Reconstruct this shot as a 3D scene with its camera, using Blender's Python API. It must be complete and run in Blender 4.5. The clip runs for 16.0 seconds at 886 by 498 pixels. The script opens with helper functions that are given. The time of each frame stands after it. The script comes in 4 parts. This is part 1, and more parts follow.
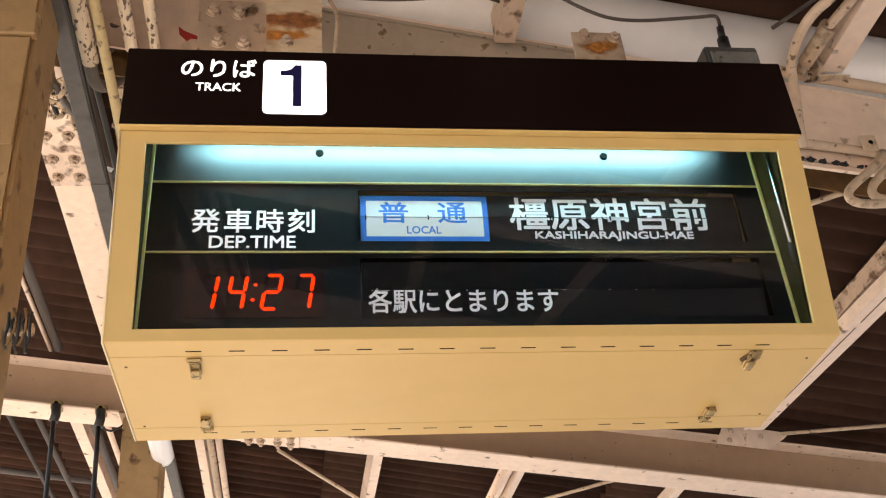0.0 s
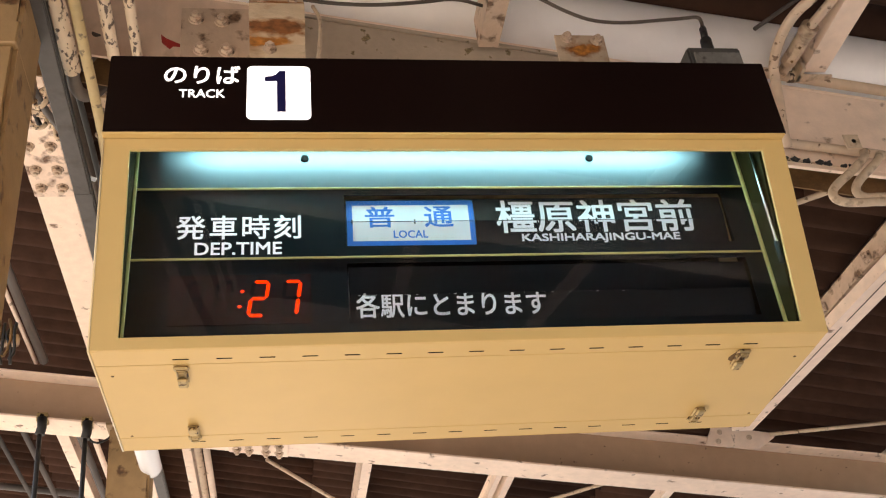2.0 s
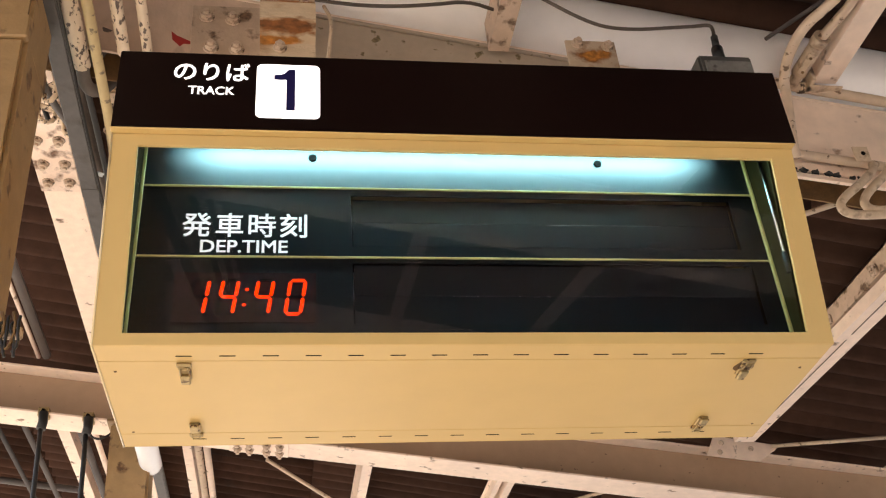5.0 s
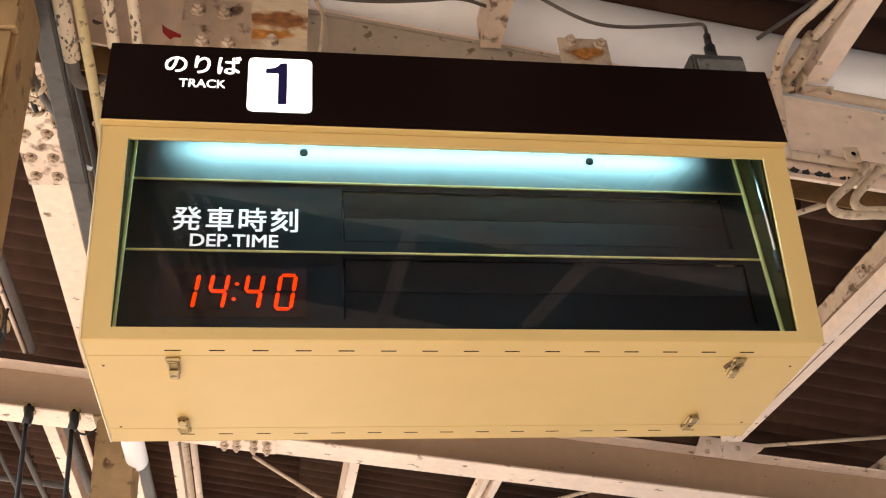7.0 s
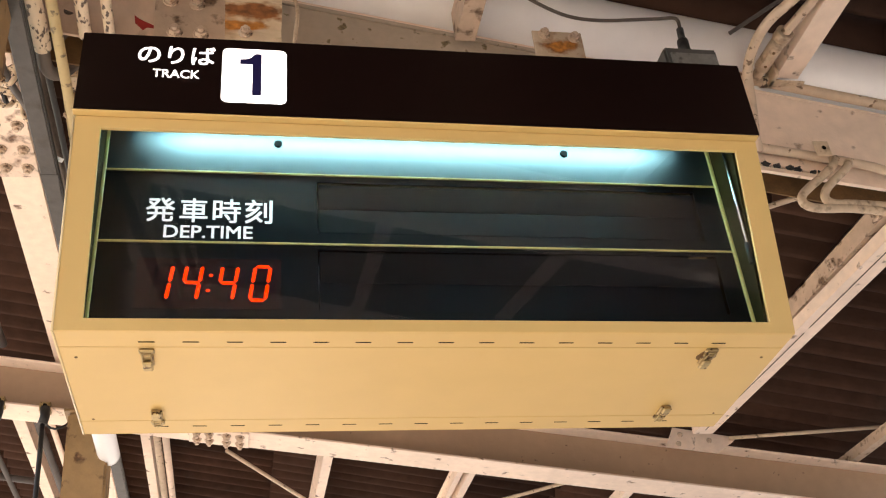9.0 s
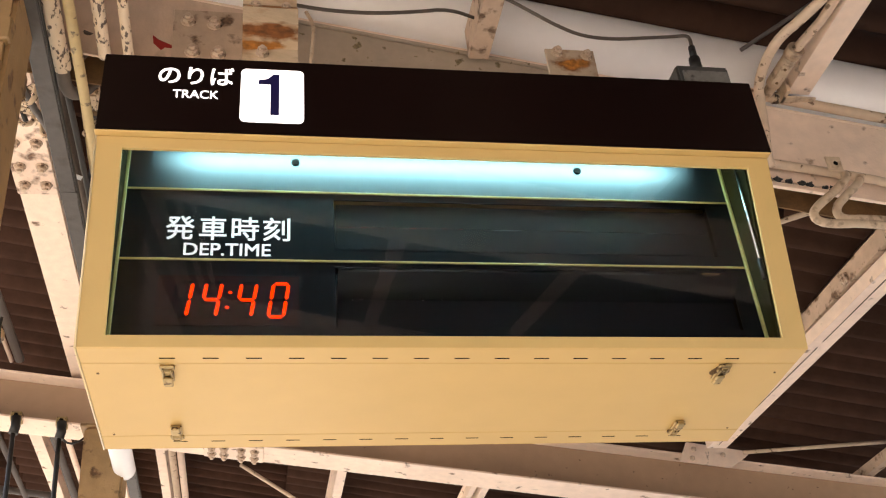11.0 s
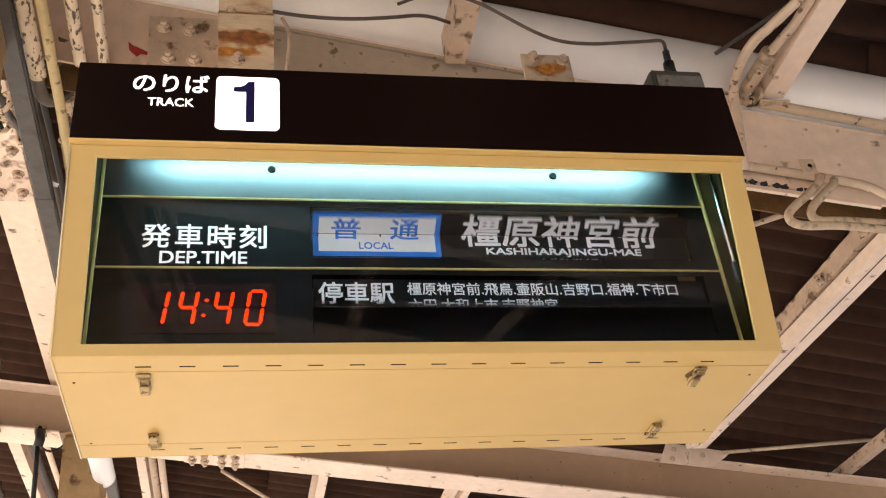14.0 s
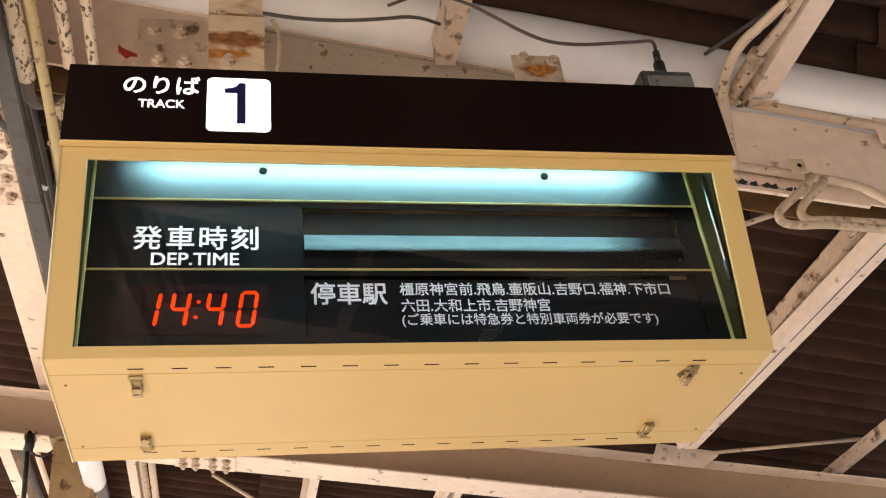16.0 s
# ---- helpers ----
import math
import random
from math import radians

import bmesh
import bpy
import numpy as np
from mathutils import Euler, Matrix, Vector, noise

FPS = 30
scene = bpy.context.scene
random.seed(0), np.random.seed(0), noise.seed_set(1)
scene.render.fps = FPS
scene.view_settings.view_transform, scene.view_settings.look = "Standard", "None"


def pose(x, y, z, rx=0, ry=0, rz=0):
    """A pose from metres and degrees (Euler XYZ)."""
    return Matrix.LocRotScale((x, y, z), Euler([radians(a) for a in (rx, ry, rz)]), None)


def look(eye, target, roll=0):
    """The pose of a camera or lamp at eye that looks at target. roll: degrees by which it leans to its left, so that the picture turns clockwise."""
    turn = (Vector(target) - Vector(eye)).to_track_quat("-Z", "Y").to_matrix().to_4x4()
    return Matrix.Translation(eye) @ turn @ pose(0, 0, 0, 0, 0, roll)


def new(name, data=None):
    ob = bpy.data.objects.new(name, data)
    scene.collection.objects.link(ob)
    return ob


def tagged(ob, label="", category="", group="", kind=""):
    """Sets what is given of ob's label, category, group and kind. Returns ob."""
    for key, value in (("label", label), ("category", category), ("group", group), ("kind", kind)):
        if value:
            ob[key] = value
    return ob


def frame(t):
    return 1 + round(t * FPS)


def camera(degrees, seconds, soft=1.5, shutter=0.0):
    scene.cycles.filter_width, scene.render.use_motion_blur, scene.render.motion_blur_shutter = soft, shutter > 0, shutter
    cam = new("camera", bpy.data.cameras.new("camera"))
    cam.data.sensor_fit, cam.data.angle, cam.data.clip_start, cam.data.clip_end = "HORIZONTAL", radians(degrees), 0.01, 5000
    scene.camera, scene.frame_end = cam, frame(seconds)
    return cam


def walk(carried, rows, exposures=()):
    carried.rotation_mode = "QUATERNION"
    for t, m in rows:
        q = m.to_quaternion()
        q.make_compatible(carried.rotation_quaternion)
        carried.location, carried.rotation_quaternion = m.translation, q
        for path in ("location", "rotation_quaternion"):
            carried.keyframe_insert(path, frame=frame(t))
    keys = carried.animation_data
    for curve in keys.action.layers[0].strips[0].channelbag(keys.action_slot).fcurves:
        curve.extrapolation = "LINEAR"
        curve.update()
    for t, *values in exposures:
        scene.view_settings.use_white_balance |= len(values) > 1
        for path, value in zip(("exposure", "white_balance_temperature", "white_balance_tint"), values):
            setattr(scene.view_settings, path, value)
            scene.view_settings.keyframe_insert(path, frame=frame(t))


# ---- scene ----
cam = camera(46.0, 16.0, soft=1.15, shutter=0.3)

PATH = [
    (0, (0.3382, -1.821, 1.6438), (0.6401, -0.1588, 2.7138), -5.77),
    (0.5, (0.3462, -1.8212, 1.6426), (0.6401, -0.1588, 2.7148), -6.18),
    (1, (0.3493, -1.8172, 1.6445), (0.6612, -0.1601, 2.7195), -6.96),
    (1.5, (0.3443, -1.8132, 1.6416), (0.6692, -0.1573, 2.7153), -7.15),
    (2, (0.3363, -1.8121, 1.6407), (0.6652, -0.1612, 2.7195), -7.15),
    (2.5, (0.3313, -1.811, 1.6397), (0.6592, -0.164, 2.7256), -6.76),
    (3, (0.3354, -1.811, 1.6407), (0.6643, -0.166, 2.7295), -6.76),
    (3.5, (0.3384, -1.8091, 1.6396), (0.6633, -0.165, 2.7315), -6.46),
    (4, (0.3385, -1.8041, 1.6415), (0.6624, -0.157, 2.7284), -6.06),
    (6.5, (0.3265, -1.8039, 1.6397), (0.6464, -0.1557, 2.7267), -5.46),
    (7, (0.3287, -1.7929, 1.6415), (0.6715, -0.1472, 2.7242), -5.64),
    (7.5, (0.3267, -1.7918, 1.6426), (0.7014, -0.1518, 2.7227), -6.02),
    (8, (0.3258, -1.7869, 1.6385), (0.7174, -0.1491, 2.7174), -6.41),
    (8.5, (0.3257, -1.7869, 1.6365), (0.7213, -0.1463, 2.7093), -6.6),
    (9, (0.3246, -1.7919, 1.6346), (0.7182, -0.1483, 2.7044), -6.5),
    (11.5, (0.3098, -1.8248, 1.6233), (0.6776, -0.1934, 2.7197), -6.33),
    (12, (0.3137, -1.8319, 1.6223), (0.6874, -0.1996, 2.7156), -6.62),
    (12.5, (0.3196, -1.836, 1.6233), (0.6974, -0.2038, 2.7165), -6.82),
    (13, (0.3247, -1.8331, 1.6242), (0.7074, -0.202, 2.7163), -7.42),
    (13.5, (0.3257, -1.8301, 1.6251), (0.7185, -0.2021, 2.7191), -7.81),
    (14, (0.3208, -1.83, 1.6272), (0.7264, -0.2053, 2.721), -7.4),
    (14.5, (0.3166, -1.8359, 1.6243), (0.7333, -0.2154, 2.7211), -7.59),
    (15, (0.3125, -1.8379, 1.6214), (0.7331, -0.2194, 2.7181), -7.69),
    (15.5, (0.3147, -1.8329, 1.6233), (0.7363, -0.2154, 2.722), -8.09),
    (16, (0.3148, -1.8259, 1.6232), (0.7404, -0.2075, 2.7198), -8.09),
]
walk(cam, [(t, look(eye, target, roll)) for t, eye, target, roll in PATH], exposures=[(0.0, 1.46, 7050, 14), (4.0, 1.46, 7050, 14), (6.5, 1.56, 7050, 14), (12.5, 1.58, 7050, 14), (16.0, 1.53, 7050, 14)])

# ---- light ----
world = bpy.data.worlds.new("sky")
scene.world = world
world.use_nodes = True
SUN_EL, SUN_AZ = 50.0, -80.0          # degrees; the sun stands over the tracks on the -x side
wn = world.node_tree
sky = wn.nodes.new("ShaderNodeTexSky")
sky.sky_type, sky.sun_disc = "NISHITA", False
sky.sun_elevation, sky.sun_rotation = radians(SUN_EL), radians(SUN_AZ)
wn.links.new(sky.outputs[0], wn.nodes["Background"].inputs[0])
wn.nodes["Background"].inputs[1].default_value = 0.12
sun = new("sun", bpy.data.lights.new("sun", "SUN"))
sun.data.energy, sun.data.angle, sun.data.color = 5.0, radians(0.5), (1.0, 0.93, 0.82)
_az, _el = radians(SUN_AZ), radians(SUN_EL)
sun.matrix_world = look((math.sin(_az) * math.cos(_el) * 30, math.cos(_az) * math.cos(_el) * 30, math.sin(_el) * 30), (0, 0, 0))


# ---- materials ----
def mat(name, base, rough=0.5, metal=0.0, vary=0.12, scale=14.0, bump=0.0, bump_scale=60.0, spec=0.5, emit=None, strength=0.0,
        stain=None, stain_amount=0.0, stain_scale=6.0, stretch=(1, 1, 1), piece=0.0, soft=0.035, blooms=()):
    """A surface with two scales of variation, optional stains or flaking, and fine relief."""
    m = bpy.data.materials.new(name)
    m.use_nodes = True
    nt = m.node_tree
    b = nt.nodes["Principled BSDF"]
    b.inputs["Roughness"].default_value, b.inputs["Metallic"].default_value = rough, metal
    b.inputs["Specular IOR Level"].default_value = spec
    if emit:
        b.inputs["Emission Color"].default_value = (*emit, 1)
        b.inputs["Emission Strength"].default_value = strength
    tc = nt.nodes.new("ShaderNodeTexCoord")
    mp = nt.nodes.new("ShaderNodeMapping")
    mp.inputs["Scale"].default_value = stretch
    nt.links.new(tc.outputs["Object"], mp.inputs[0])

    def tex(s, detail=4.0):
        n = nt.nodes.new("ShaderNodeTexNoise")
        n.inputs["Scale"].default_value, n.inputs["Detail"].default_value = s, detail
        nt.links.new(mp.outputs[0], n.inputs["Vector"])
        return n

    def mix(kind, fac, a, c):
        n = nt.nodes.new("ShaderNodeMix")
        n.data_type, n.blend_type = "RGBA", kind
        for sock, v in ((n.inputs[0], fac), (n.inputs[6], a), (n.inputs[7], c)):
            if isinstance(v, bpy.types.NodeSocket):
                nt.links.new(v, sock)
            else:
                sock.default_value = v
        return n.outputs[2]

    def ramp(src, lo, hi, c0=(0, 0, 0, 1), c1=(1, 1, 1, 1)):
        n = nt.nodes.new("ShaderNodeValToRGB")
        n.color_ramp.elements[0].position, n.color_ramp.elements[1].position = lo, hi
        n.color_ramp.elements[0].color, n.color_ramp.elements[1].color = c0, c1
        nt.links.new(src, n.inputs[0])
        return n.outputs[0]

    col = (*base, 1)
    if vary:
        lo, hi = 1 - vary, 1 + vary
        broad = ramp(tex(scale * 0.18, 3).outputs[0], 0.3, 0.7, (lo, lo, lo, 1), (hi, hi, hi, 1))
        fine = ramp(tex(scale * 3.0, 6).outputs[0], 0.3, 0.7, (1 - vary / 2,) * 3 + (1,), (1 + vary / 2,) * 3 + (1,))
        col = mix("MULTIPLY", 1.0, mix("MULTIPLY", 1.0, col, broad), fine)
    if piece:
        oi = nt.nodes.new("ShaderNodeObjectInfo")
        col = mix("MULTIPLY", 1.0, col, ramp(oi.outputs["Random"], 0, 1, (1 - piece,) * 3 + (1,), (1 + piece,) * 3 + (1,)))
    height = None
    if stain:
        edge = 0.66 - stain_amount * 0.3
        mask = ramp(tex(stain_scale, 8).outputs[0], edge - soft / 3, edge + soft)
        col = mix("MIX", mask, col, mix("MULTIPLY", 1.0, (*stain, 1), ramp(tex(stain_scale * 5).outputs[0], 0.3, 0.7, (0.45,) * 3 + (1,), (1.4,) * 3 + (1,))))
        height = mask
    for centre, size, tint in blooms:
        near = nt.nodes.new("ShaderNodeMapping")
        near.vector_type = "TEXTURE"
        near.inputs["Location"].default_value, near.inputs["Scale"].default_value = centre, size
        nt.links.new(tc.outputs["Object"], near.inputs[0])
        far = nt.nodes.new("ShaderNodeVectorMath")
        far.operation = "LENGTH"
        nt.links.new(near.outputs[0], far.inputs[0])
        rag = nt.nodes.new("ShaderNodeMath")
        rag.operation = "MULTIPLY_ADD"
        rag.inputs[1].default_value = 0.9
        nt.links.new(tex(38.0, 6).outputs[0], rag.inputs[0])
        half_way = nt.nodes.new("ShaderNodeMath")
        half_way.operation = "MULTIPLY"
        half_way.inputs[1].default_value = 0.45
        nt.links.new(far.outputs["Value"], half_way.inputs[0])
        nt.links.new(half_way.outputs[0], rag.inputs[2])
        col = mix("MIX", ramp(rag.outputs[0], 0.75, 0.98, (1, 1, 1, 1), (0, 0, 0, 1)), col, mix("MULTIPLY", 1.0, (*tint, 1), ramp(tex(70.0, 5).outputs[0], 0.3, 0.7, (0.55,) * 3 + (1,), (1.35,) * 3 + (1,))))
    if not isinstance(col, tuple):
        nt.links.new(col, b.inputs["Base Color"])
    else:
        b.inputs["Base Color"].default_value = col
    if bump:
        bp = nt.nodes.new("ShaderNodeBump")
        bp.inputs["Strength"].default_value, bp.inputs["Distance"].default_value = bump, 0.004
        nt.links.new(tex(bump_scale, 5).outputs[0], bp.inputs["Height"])
        if height is not None:
            bp2 = nt.nodes.new("ShaderNodeBump")
            bp2.inputs["Strength"].default_value, bp2.inputs["Distance"].default_value, bp2.invert = 0.8, 0.002, True
            nt.links.new(height, bp2.inputs["Height"])
            nt.links.new(bp.outputs[0], bp2.inputs["Normal"])
            bp = bp2
        nt.links.new(bp.outputs[0], b.inputs["Normal"])
    return m


CREAM = mat("cream enamel", (0.64, 0.435, 0.168), 0.42, vary=0.04, scale=4, bump=0.05, bump_scale=180)
EDGE_GLINT = mat("cream edge", (0.75, 0.60, 0.36), 0.25, vary=0.03)
BAND = mat("dark brown enamel", (0.0085, 0.0038, 0.0032), 0.32, vary=0.15, scale=6, spec=0.13)
PANEL = mat("black acrylic", (0.0015, 0.0021, 0.0036), 0.31, vary=0.2, scale=8, spec=0.28)
PANEL_TOP = mat("satin black acrylic", (0.006, 0.0062, 0.0065), 0.45, vary=0.15, scale=8, spec=0.95)
LEAF = mat("black flap", (0.0024, 0.003, 0.0046), 0.30, vary=0.25, scale=20, spec=0.30)
WHITE = mat("white lettering", (0.90, 0.87, 0.90), 0.5, vary=0.03)
LEGEND = mat("backlit white legend", (0.85, 0.82, 0.84), 0.5, vary=0.01, emit=(1.0, 0.96, 0.95), strength=0.14)
DULL = mat("dark reflection blocker", (0.05, 0.04, 0.033), 0.8, vary=0.2)
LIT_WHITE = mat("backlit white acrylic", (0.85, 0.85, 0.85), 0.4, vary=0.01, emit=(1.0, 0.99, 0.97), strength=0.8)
NAVY = mat("navy numeral", (0.010, 0.008, 0.075), 0.4, vary=0.05)
BLUE = mat("blue print", (0.012, 0.18, 0.66), 0.45, vary=0.05)
RED = mat("red print", (0.80, 0.035, 0.015), 0.45, vary=0.05)
ORANGE = mat("orange print", (0.85, 0.16, 0.02), 0.45, vary=0.05)
PAPER = mat("white print", (0.76, 0.78, 0.80), 0.5, vary=0.05)
TRIM = mat("yellow trim", (0.55, 0.44, 0.15), 0.4, vary=0.1)
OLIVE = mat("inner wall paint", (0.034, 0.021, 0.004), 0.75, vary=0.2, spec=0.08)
CHROME = mat("polished steel", (0.75, 0.75, 0.74), 0.18, metal=1.0, vary=0.05)
ZINC = mat("zinc latch", (0.42, 0.31, 0.15), 0.45, metal=0.6, vary=0.2, scale=60, stain=(0.10, 0.05, 0.02), stain_amount=0.25, stain_scale=90)
SLOT = mat("slot black", (0.005, 0.004, 0.003), 0.9, vary=0.1, spec=0.05)
GRIME_SHADE = mat("dark grime and gap shade", (0.16, 0.09, 0.035), 0.8, vary=0.3, scale=80)
TUBE = mat("lit fluorescent tube", (0.9, 0.9, 0.9), 0.3, vary=0, emit=(0.36, 0.88, 1.0), strength=16.0)
_n = TUBE.node_tree
_tc, _x = _n.nodes.new("ShaderNodeTexCoord"), _n.nodes.new("ShaderNodeSeparateXYZ")
_n.links.new(_tc.outputs["Object"], _x.inputs[0])
_ends = []
for _a, _b in ((0.09, 0.235), (1.39, 1.245)):
    _m = _n.nodes.new("ShaderNodeMapRange")
    _m.interpolation_type = "SMOOTHSTEP"
    for _k, _val in zip((1, 2, 3, 4), (_a, _b, 0.05, 1.0)):
        _m.inputs[_k].default_value = _val
    _n.links.new(_x.outputs[0], _m.inputs[0])
    _ends.append(_m.outputs[0])
_mul = _n.nodes.new("ShaderNodeMath")
_mul.operation = "MULTIPLY"
_n.links.new(_ends[0], _mul.inputs[0])
_n.links.new(_ends[1], _mul.inputs[1])
_gain = _n.nodes.new("ShaderNodeMath")
_gain.operation = "MULTIPLY"
_gain.inputs[1].default_value = 16.5
_n.links.new(_mul.outputs[0], _gain.inputs[0])
_n.links.new(_gain.outputs[0], _n.nodes["Principled BSDF"].inputs["Emission Strength"])
LED_ON = mat("lit red segment", (0.06, 0.004, 0.0), 0.6, vary=0, spec=0.1, emit=(1.0, 0.012, 0.0), strength=1.0)
_n = LED_ON.node_tree
_tc, _v, _r = _n.nodes.new("ShaderNodeTexCoord"), _n.nodes.new("ShaderNodeTexVoronoi"), _n.nodes.new("ShaderNodeValToRGB")
_v.inputs["Scale"].default_value, _v.inputs["Randomness"].default_value = 260.0, 0.0
_r.color_ramp.elements[0].position, _r.color_ramp.elements[0].color = 0.25, (1.0, 0.034, 0.0, 1)
_r.color_ramp.elements[1].position, _r.color_ramp.elements[1].color = 0.70, (0.80, 0.002, 0.0, 1)
_n.links.new(_tc.outputs["Object"], _v.inputs["Vector"])
_n.links.new(_v.outputs["Distance"], _r.inputs[0])
_n.links.new(_r.outputs[0], _n.nodes["Principled BSDF"].inputs["Emission Color"])
LED_OFF = mat("unlit red segment", (0.005, 0.001, 0.001), 0.6, vary=0.1, spec=0.1)
LED_WINDOW = mat("dark red filter", (0.020, 0.003, 0.0022), 0.5, vary=0.3, scale=20, spec=0.15)
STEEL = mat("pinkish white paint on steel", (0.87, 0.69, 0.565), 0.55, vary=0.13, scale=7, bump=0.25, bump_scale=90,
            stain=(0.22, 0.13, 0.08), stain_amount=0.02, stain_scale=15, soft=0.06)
FLAKED = mat("flaking paint on steel", (0.70, 0.55, 0.39), 0.6, vary=0.14, scale=9, bump=0.4, bump_scale=70,
             stain=(0.10, 0.06, 0.04), stain_amount=0.34, stain_scale=78, stretch=(1, 0.5, 1))
# worn paint whose dark base also carries shade on the splice and some purlins
WORN_SHADED = mat("worn and shaded paint", (0.59, 0.44, 0.33), 0.6, vary=0.16, scale=9, bump=0.35, bump_scale=70,
            stain=(0.17, 0.10, 0.06), stain_amount=0.26, stain_scale=18, soft=0.08)
BEAMP = mat("greyed paint on beam", (0.44, 0.36, 0.28), 0.6, vary=0.14, scale=8, bump=0.3, bump_scale=80,
            stain=(0.22, 0.17, 0.09), stain_amount=0.12, stain_scale=24)
TAN = mat("tan column paint", (0.31, 0.195, 0.09), 0.5, vary=0.2, scale=6, bump=0.35, bump_scale=60,
          stain=(0.11, 0.05, 0.02), stain_amount=0.14, stain_scale=13, soft=0.07)
# the far web's shade is put into this darker tan base
WEB_SHADED = mat("tan grey shaded web", (0.38, 0.255, 0.17), 0.55, vary=0.10, scale=5, bump=0.2, bump_scale=60, stain=(0.16, 0.10, 0.06), stain_amount=-0.1, stain_scale=24)
RUST_BROWN, RUST_ORANGE = (0.24, 0.085, 0.02), (0.50, 0.19, 0.03)
RUST = mat("rusting bracket paint", (0.66, 0.51, 0.35), 0.7, vary=0.16, scale=12, bump=0.45, bump_scale=120, stain=(0.36, 0.17, 0.06), stain_amount=0.22, stain_scale=14, stretch=(0.6, 1, 1.4), soft=0.16,
           blooms=(((0.02, -0.03, 3.825), (0.085, 0.2, 0.022), RUST_ORANGE), ((0.0, -0.03, 3.722), (0.095, 0.2, 0.017), RUST_BROWN), ((-0.03, -0.03, 3.695), (0.06, 0.2, 0.010), RUST_ORANGE)))
RUST_PLATE = mat("rusting plate paint", (0.50, 0.39, 0.29), 0.7, vary=0.16, scale=12, bump=0.45, bump_scale=120, stain=(0.30, 0.14, 0.06), stain_amount=0.15, stain_scale=20, soft=0.16,
                 blooms=(((0.0, 0.0, 3.690), (0.062, 0.2, 0.028), RUST_BROWN), ((0.010, 0.0, 3.692), (0.045, 0.2, 0.020), RUST_ORANGE)))
RUSTBOLT = mat("rusting painted bolt", (0.60, 0.46, 0.35), 0.6, vary=0.2, scale=60, bump=0.3, stain=(0.13, 0.07, 0.04), stain_amount=0.32, stain_scale=70, soft=0.12)
SOOTY = mat("sooty flaking paint", (0.84, 0.66, 0.54), 0.6, vary=0.15, scale=9, bump=0.4, bump_scale=70,
            stain=(0.16, 0.085, 0.05), stain_amount=0.42, stain_scale=13, soft=0.10)
WEB_DIRT_SHADE = mat("stained and shaded web paint", (0.62, 0.46, 0.35), 0.6, vary=0.16, scale=7, bump=0.3, bump_scale=80,
            stain=(0.26, 0.165, 0.10), stain_amount=0.10, stain_scale=11, soft=0.2, stretch=(1, 1, 0.6))
REDSPOT = mat("red primer", (0.33, 0.02, 0.015), 0.7, vary=0.2)
ROOF = mat("brown corrugated sheet", (0.060, 0.030, 0.020), 0.75, spec=0.10, vary=0.3, scale=5, bump=0.3, bump_scale=50, piece=0.16,
           stain=(0.05, 0.032, 0.024), stain_amount=0.02, stain_scale=4, soft=0.12)
PIPEW = mat("white duct paint", (0.95, 0.91, 0.89), 0.35, vary=0.05, scale=5, bump=0.1, bump_scale=40)
CONDUIT = mat("painted conduit", (0.62, 0.48, 0.36), 0.5, vary=0.16, scale=10, bump=0.2, bump_scale=90,
              stain=(0.22, 0.14, 0.09), stain_amount=0.10, stain_scale=40)
WORN = mat("worn conduit paint", (0.60, 0.46, 0.33), 0.55, vary=0.2, scale=14, bump=0.3, bump_scale=90,
           stain=(0.16, 0.095, 0.06), stain_amount=0.26, stain_scale=30, soft=0.16)
GREY = mat("grey trunking", (0.062, 0.056, 0.054), 0.55, vary=0.25, scale=10, bump=0.15, bump_scale=60, stain=(0.035, 0.022, 0.015), stain_amount=0.2, stain_scale=9, soft=0.15)
DARKROD = mat("dark grey rod", (0.09, 0.078, 0.074), 0.45, vary=0.15)
BLACK = mat("black rubber", (0.015, 0.014, 0.014), 0.5, vary=0.2)
CABLE = mat("grey cable", (0.085, 0.066, 0.053), 0.6, vary=0.15)
BOXLID = mat("pale grey lid", (0.17, 0.165, 0.155), 0.5, vary=0.3, scale=30, stain=(0.05, 0.04, 0.035), stain_amount=0.2, stain_scale=40, soft=0.1)
GREYBOX = mat("weathered grey box", (0.06, 0.058, 0.055), 0.45, vary=0.25, scale=25)
FLEX = mat("dusty flexible conduit", (0.075, 0.052, 0.038), 0.65, vary=0.25, scale=20, bump=0.3, bump_scale=120)
YELLOWP = mat("pale yellow conduit", (0.46, 0.35, 0.17), 0.5, vary=0.12, stain=(0.2, 0.15, 0.08), stain_amount=0.15, stain_scale=30)
LAMPW = mat("lamp cover white", (0.82, 0.82, 0.84), 0.25, vary=0.03, emit=(1, 1, 1), strength=0.03)
CONCRETE = mat("platform asphalt and concrete", (0.46, 0.43, 0.39), 0.85, vary=0.15, scale=3, bump=0.4)
BALLAST = mat("track ballast", (0.34, 0.30, 0.26), 0.95, vary=0.3, scale=12, bump=0.8)
PIPEW.node_tree.nodes["Principled BSDF"].inputs["Coat Weight"].default_value = 0.5
PIPEW.node_tree.nodes["Principled BSDF"].inputs["Coat Roughness"].default_value = 0.3
GLASS = bpy.data.materials.new("clear glass")
GLASS.use_nodes = True
_g = GLASS.node_tree.nodes["Principled BSDF"]
_g.inputs["Transmission Weight"].default_value, _g.inputs["Roughness"].default_value, _g.inputs["IOR"].default_value = 1.0, 0.0, 1.27
_g.inputs["Base Color"].default_value = (0.94, 0.96, 1.0, 1)


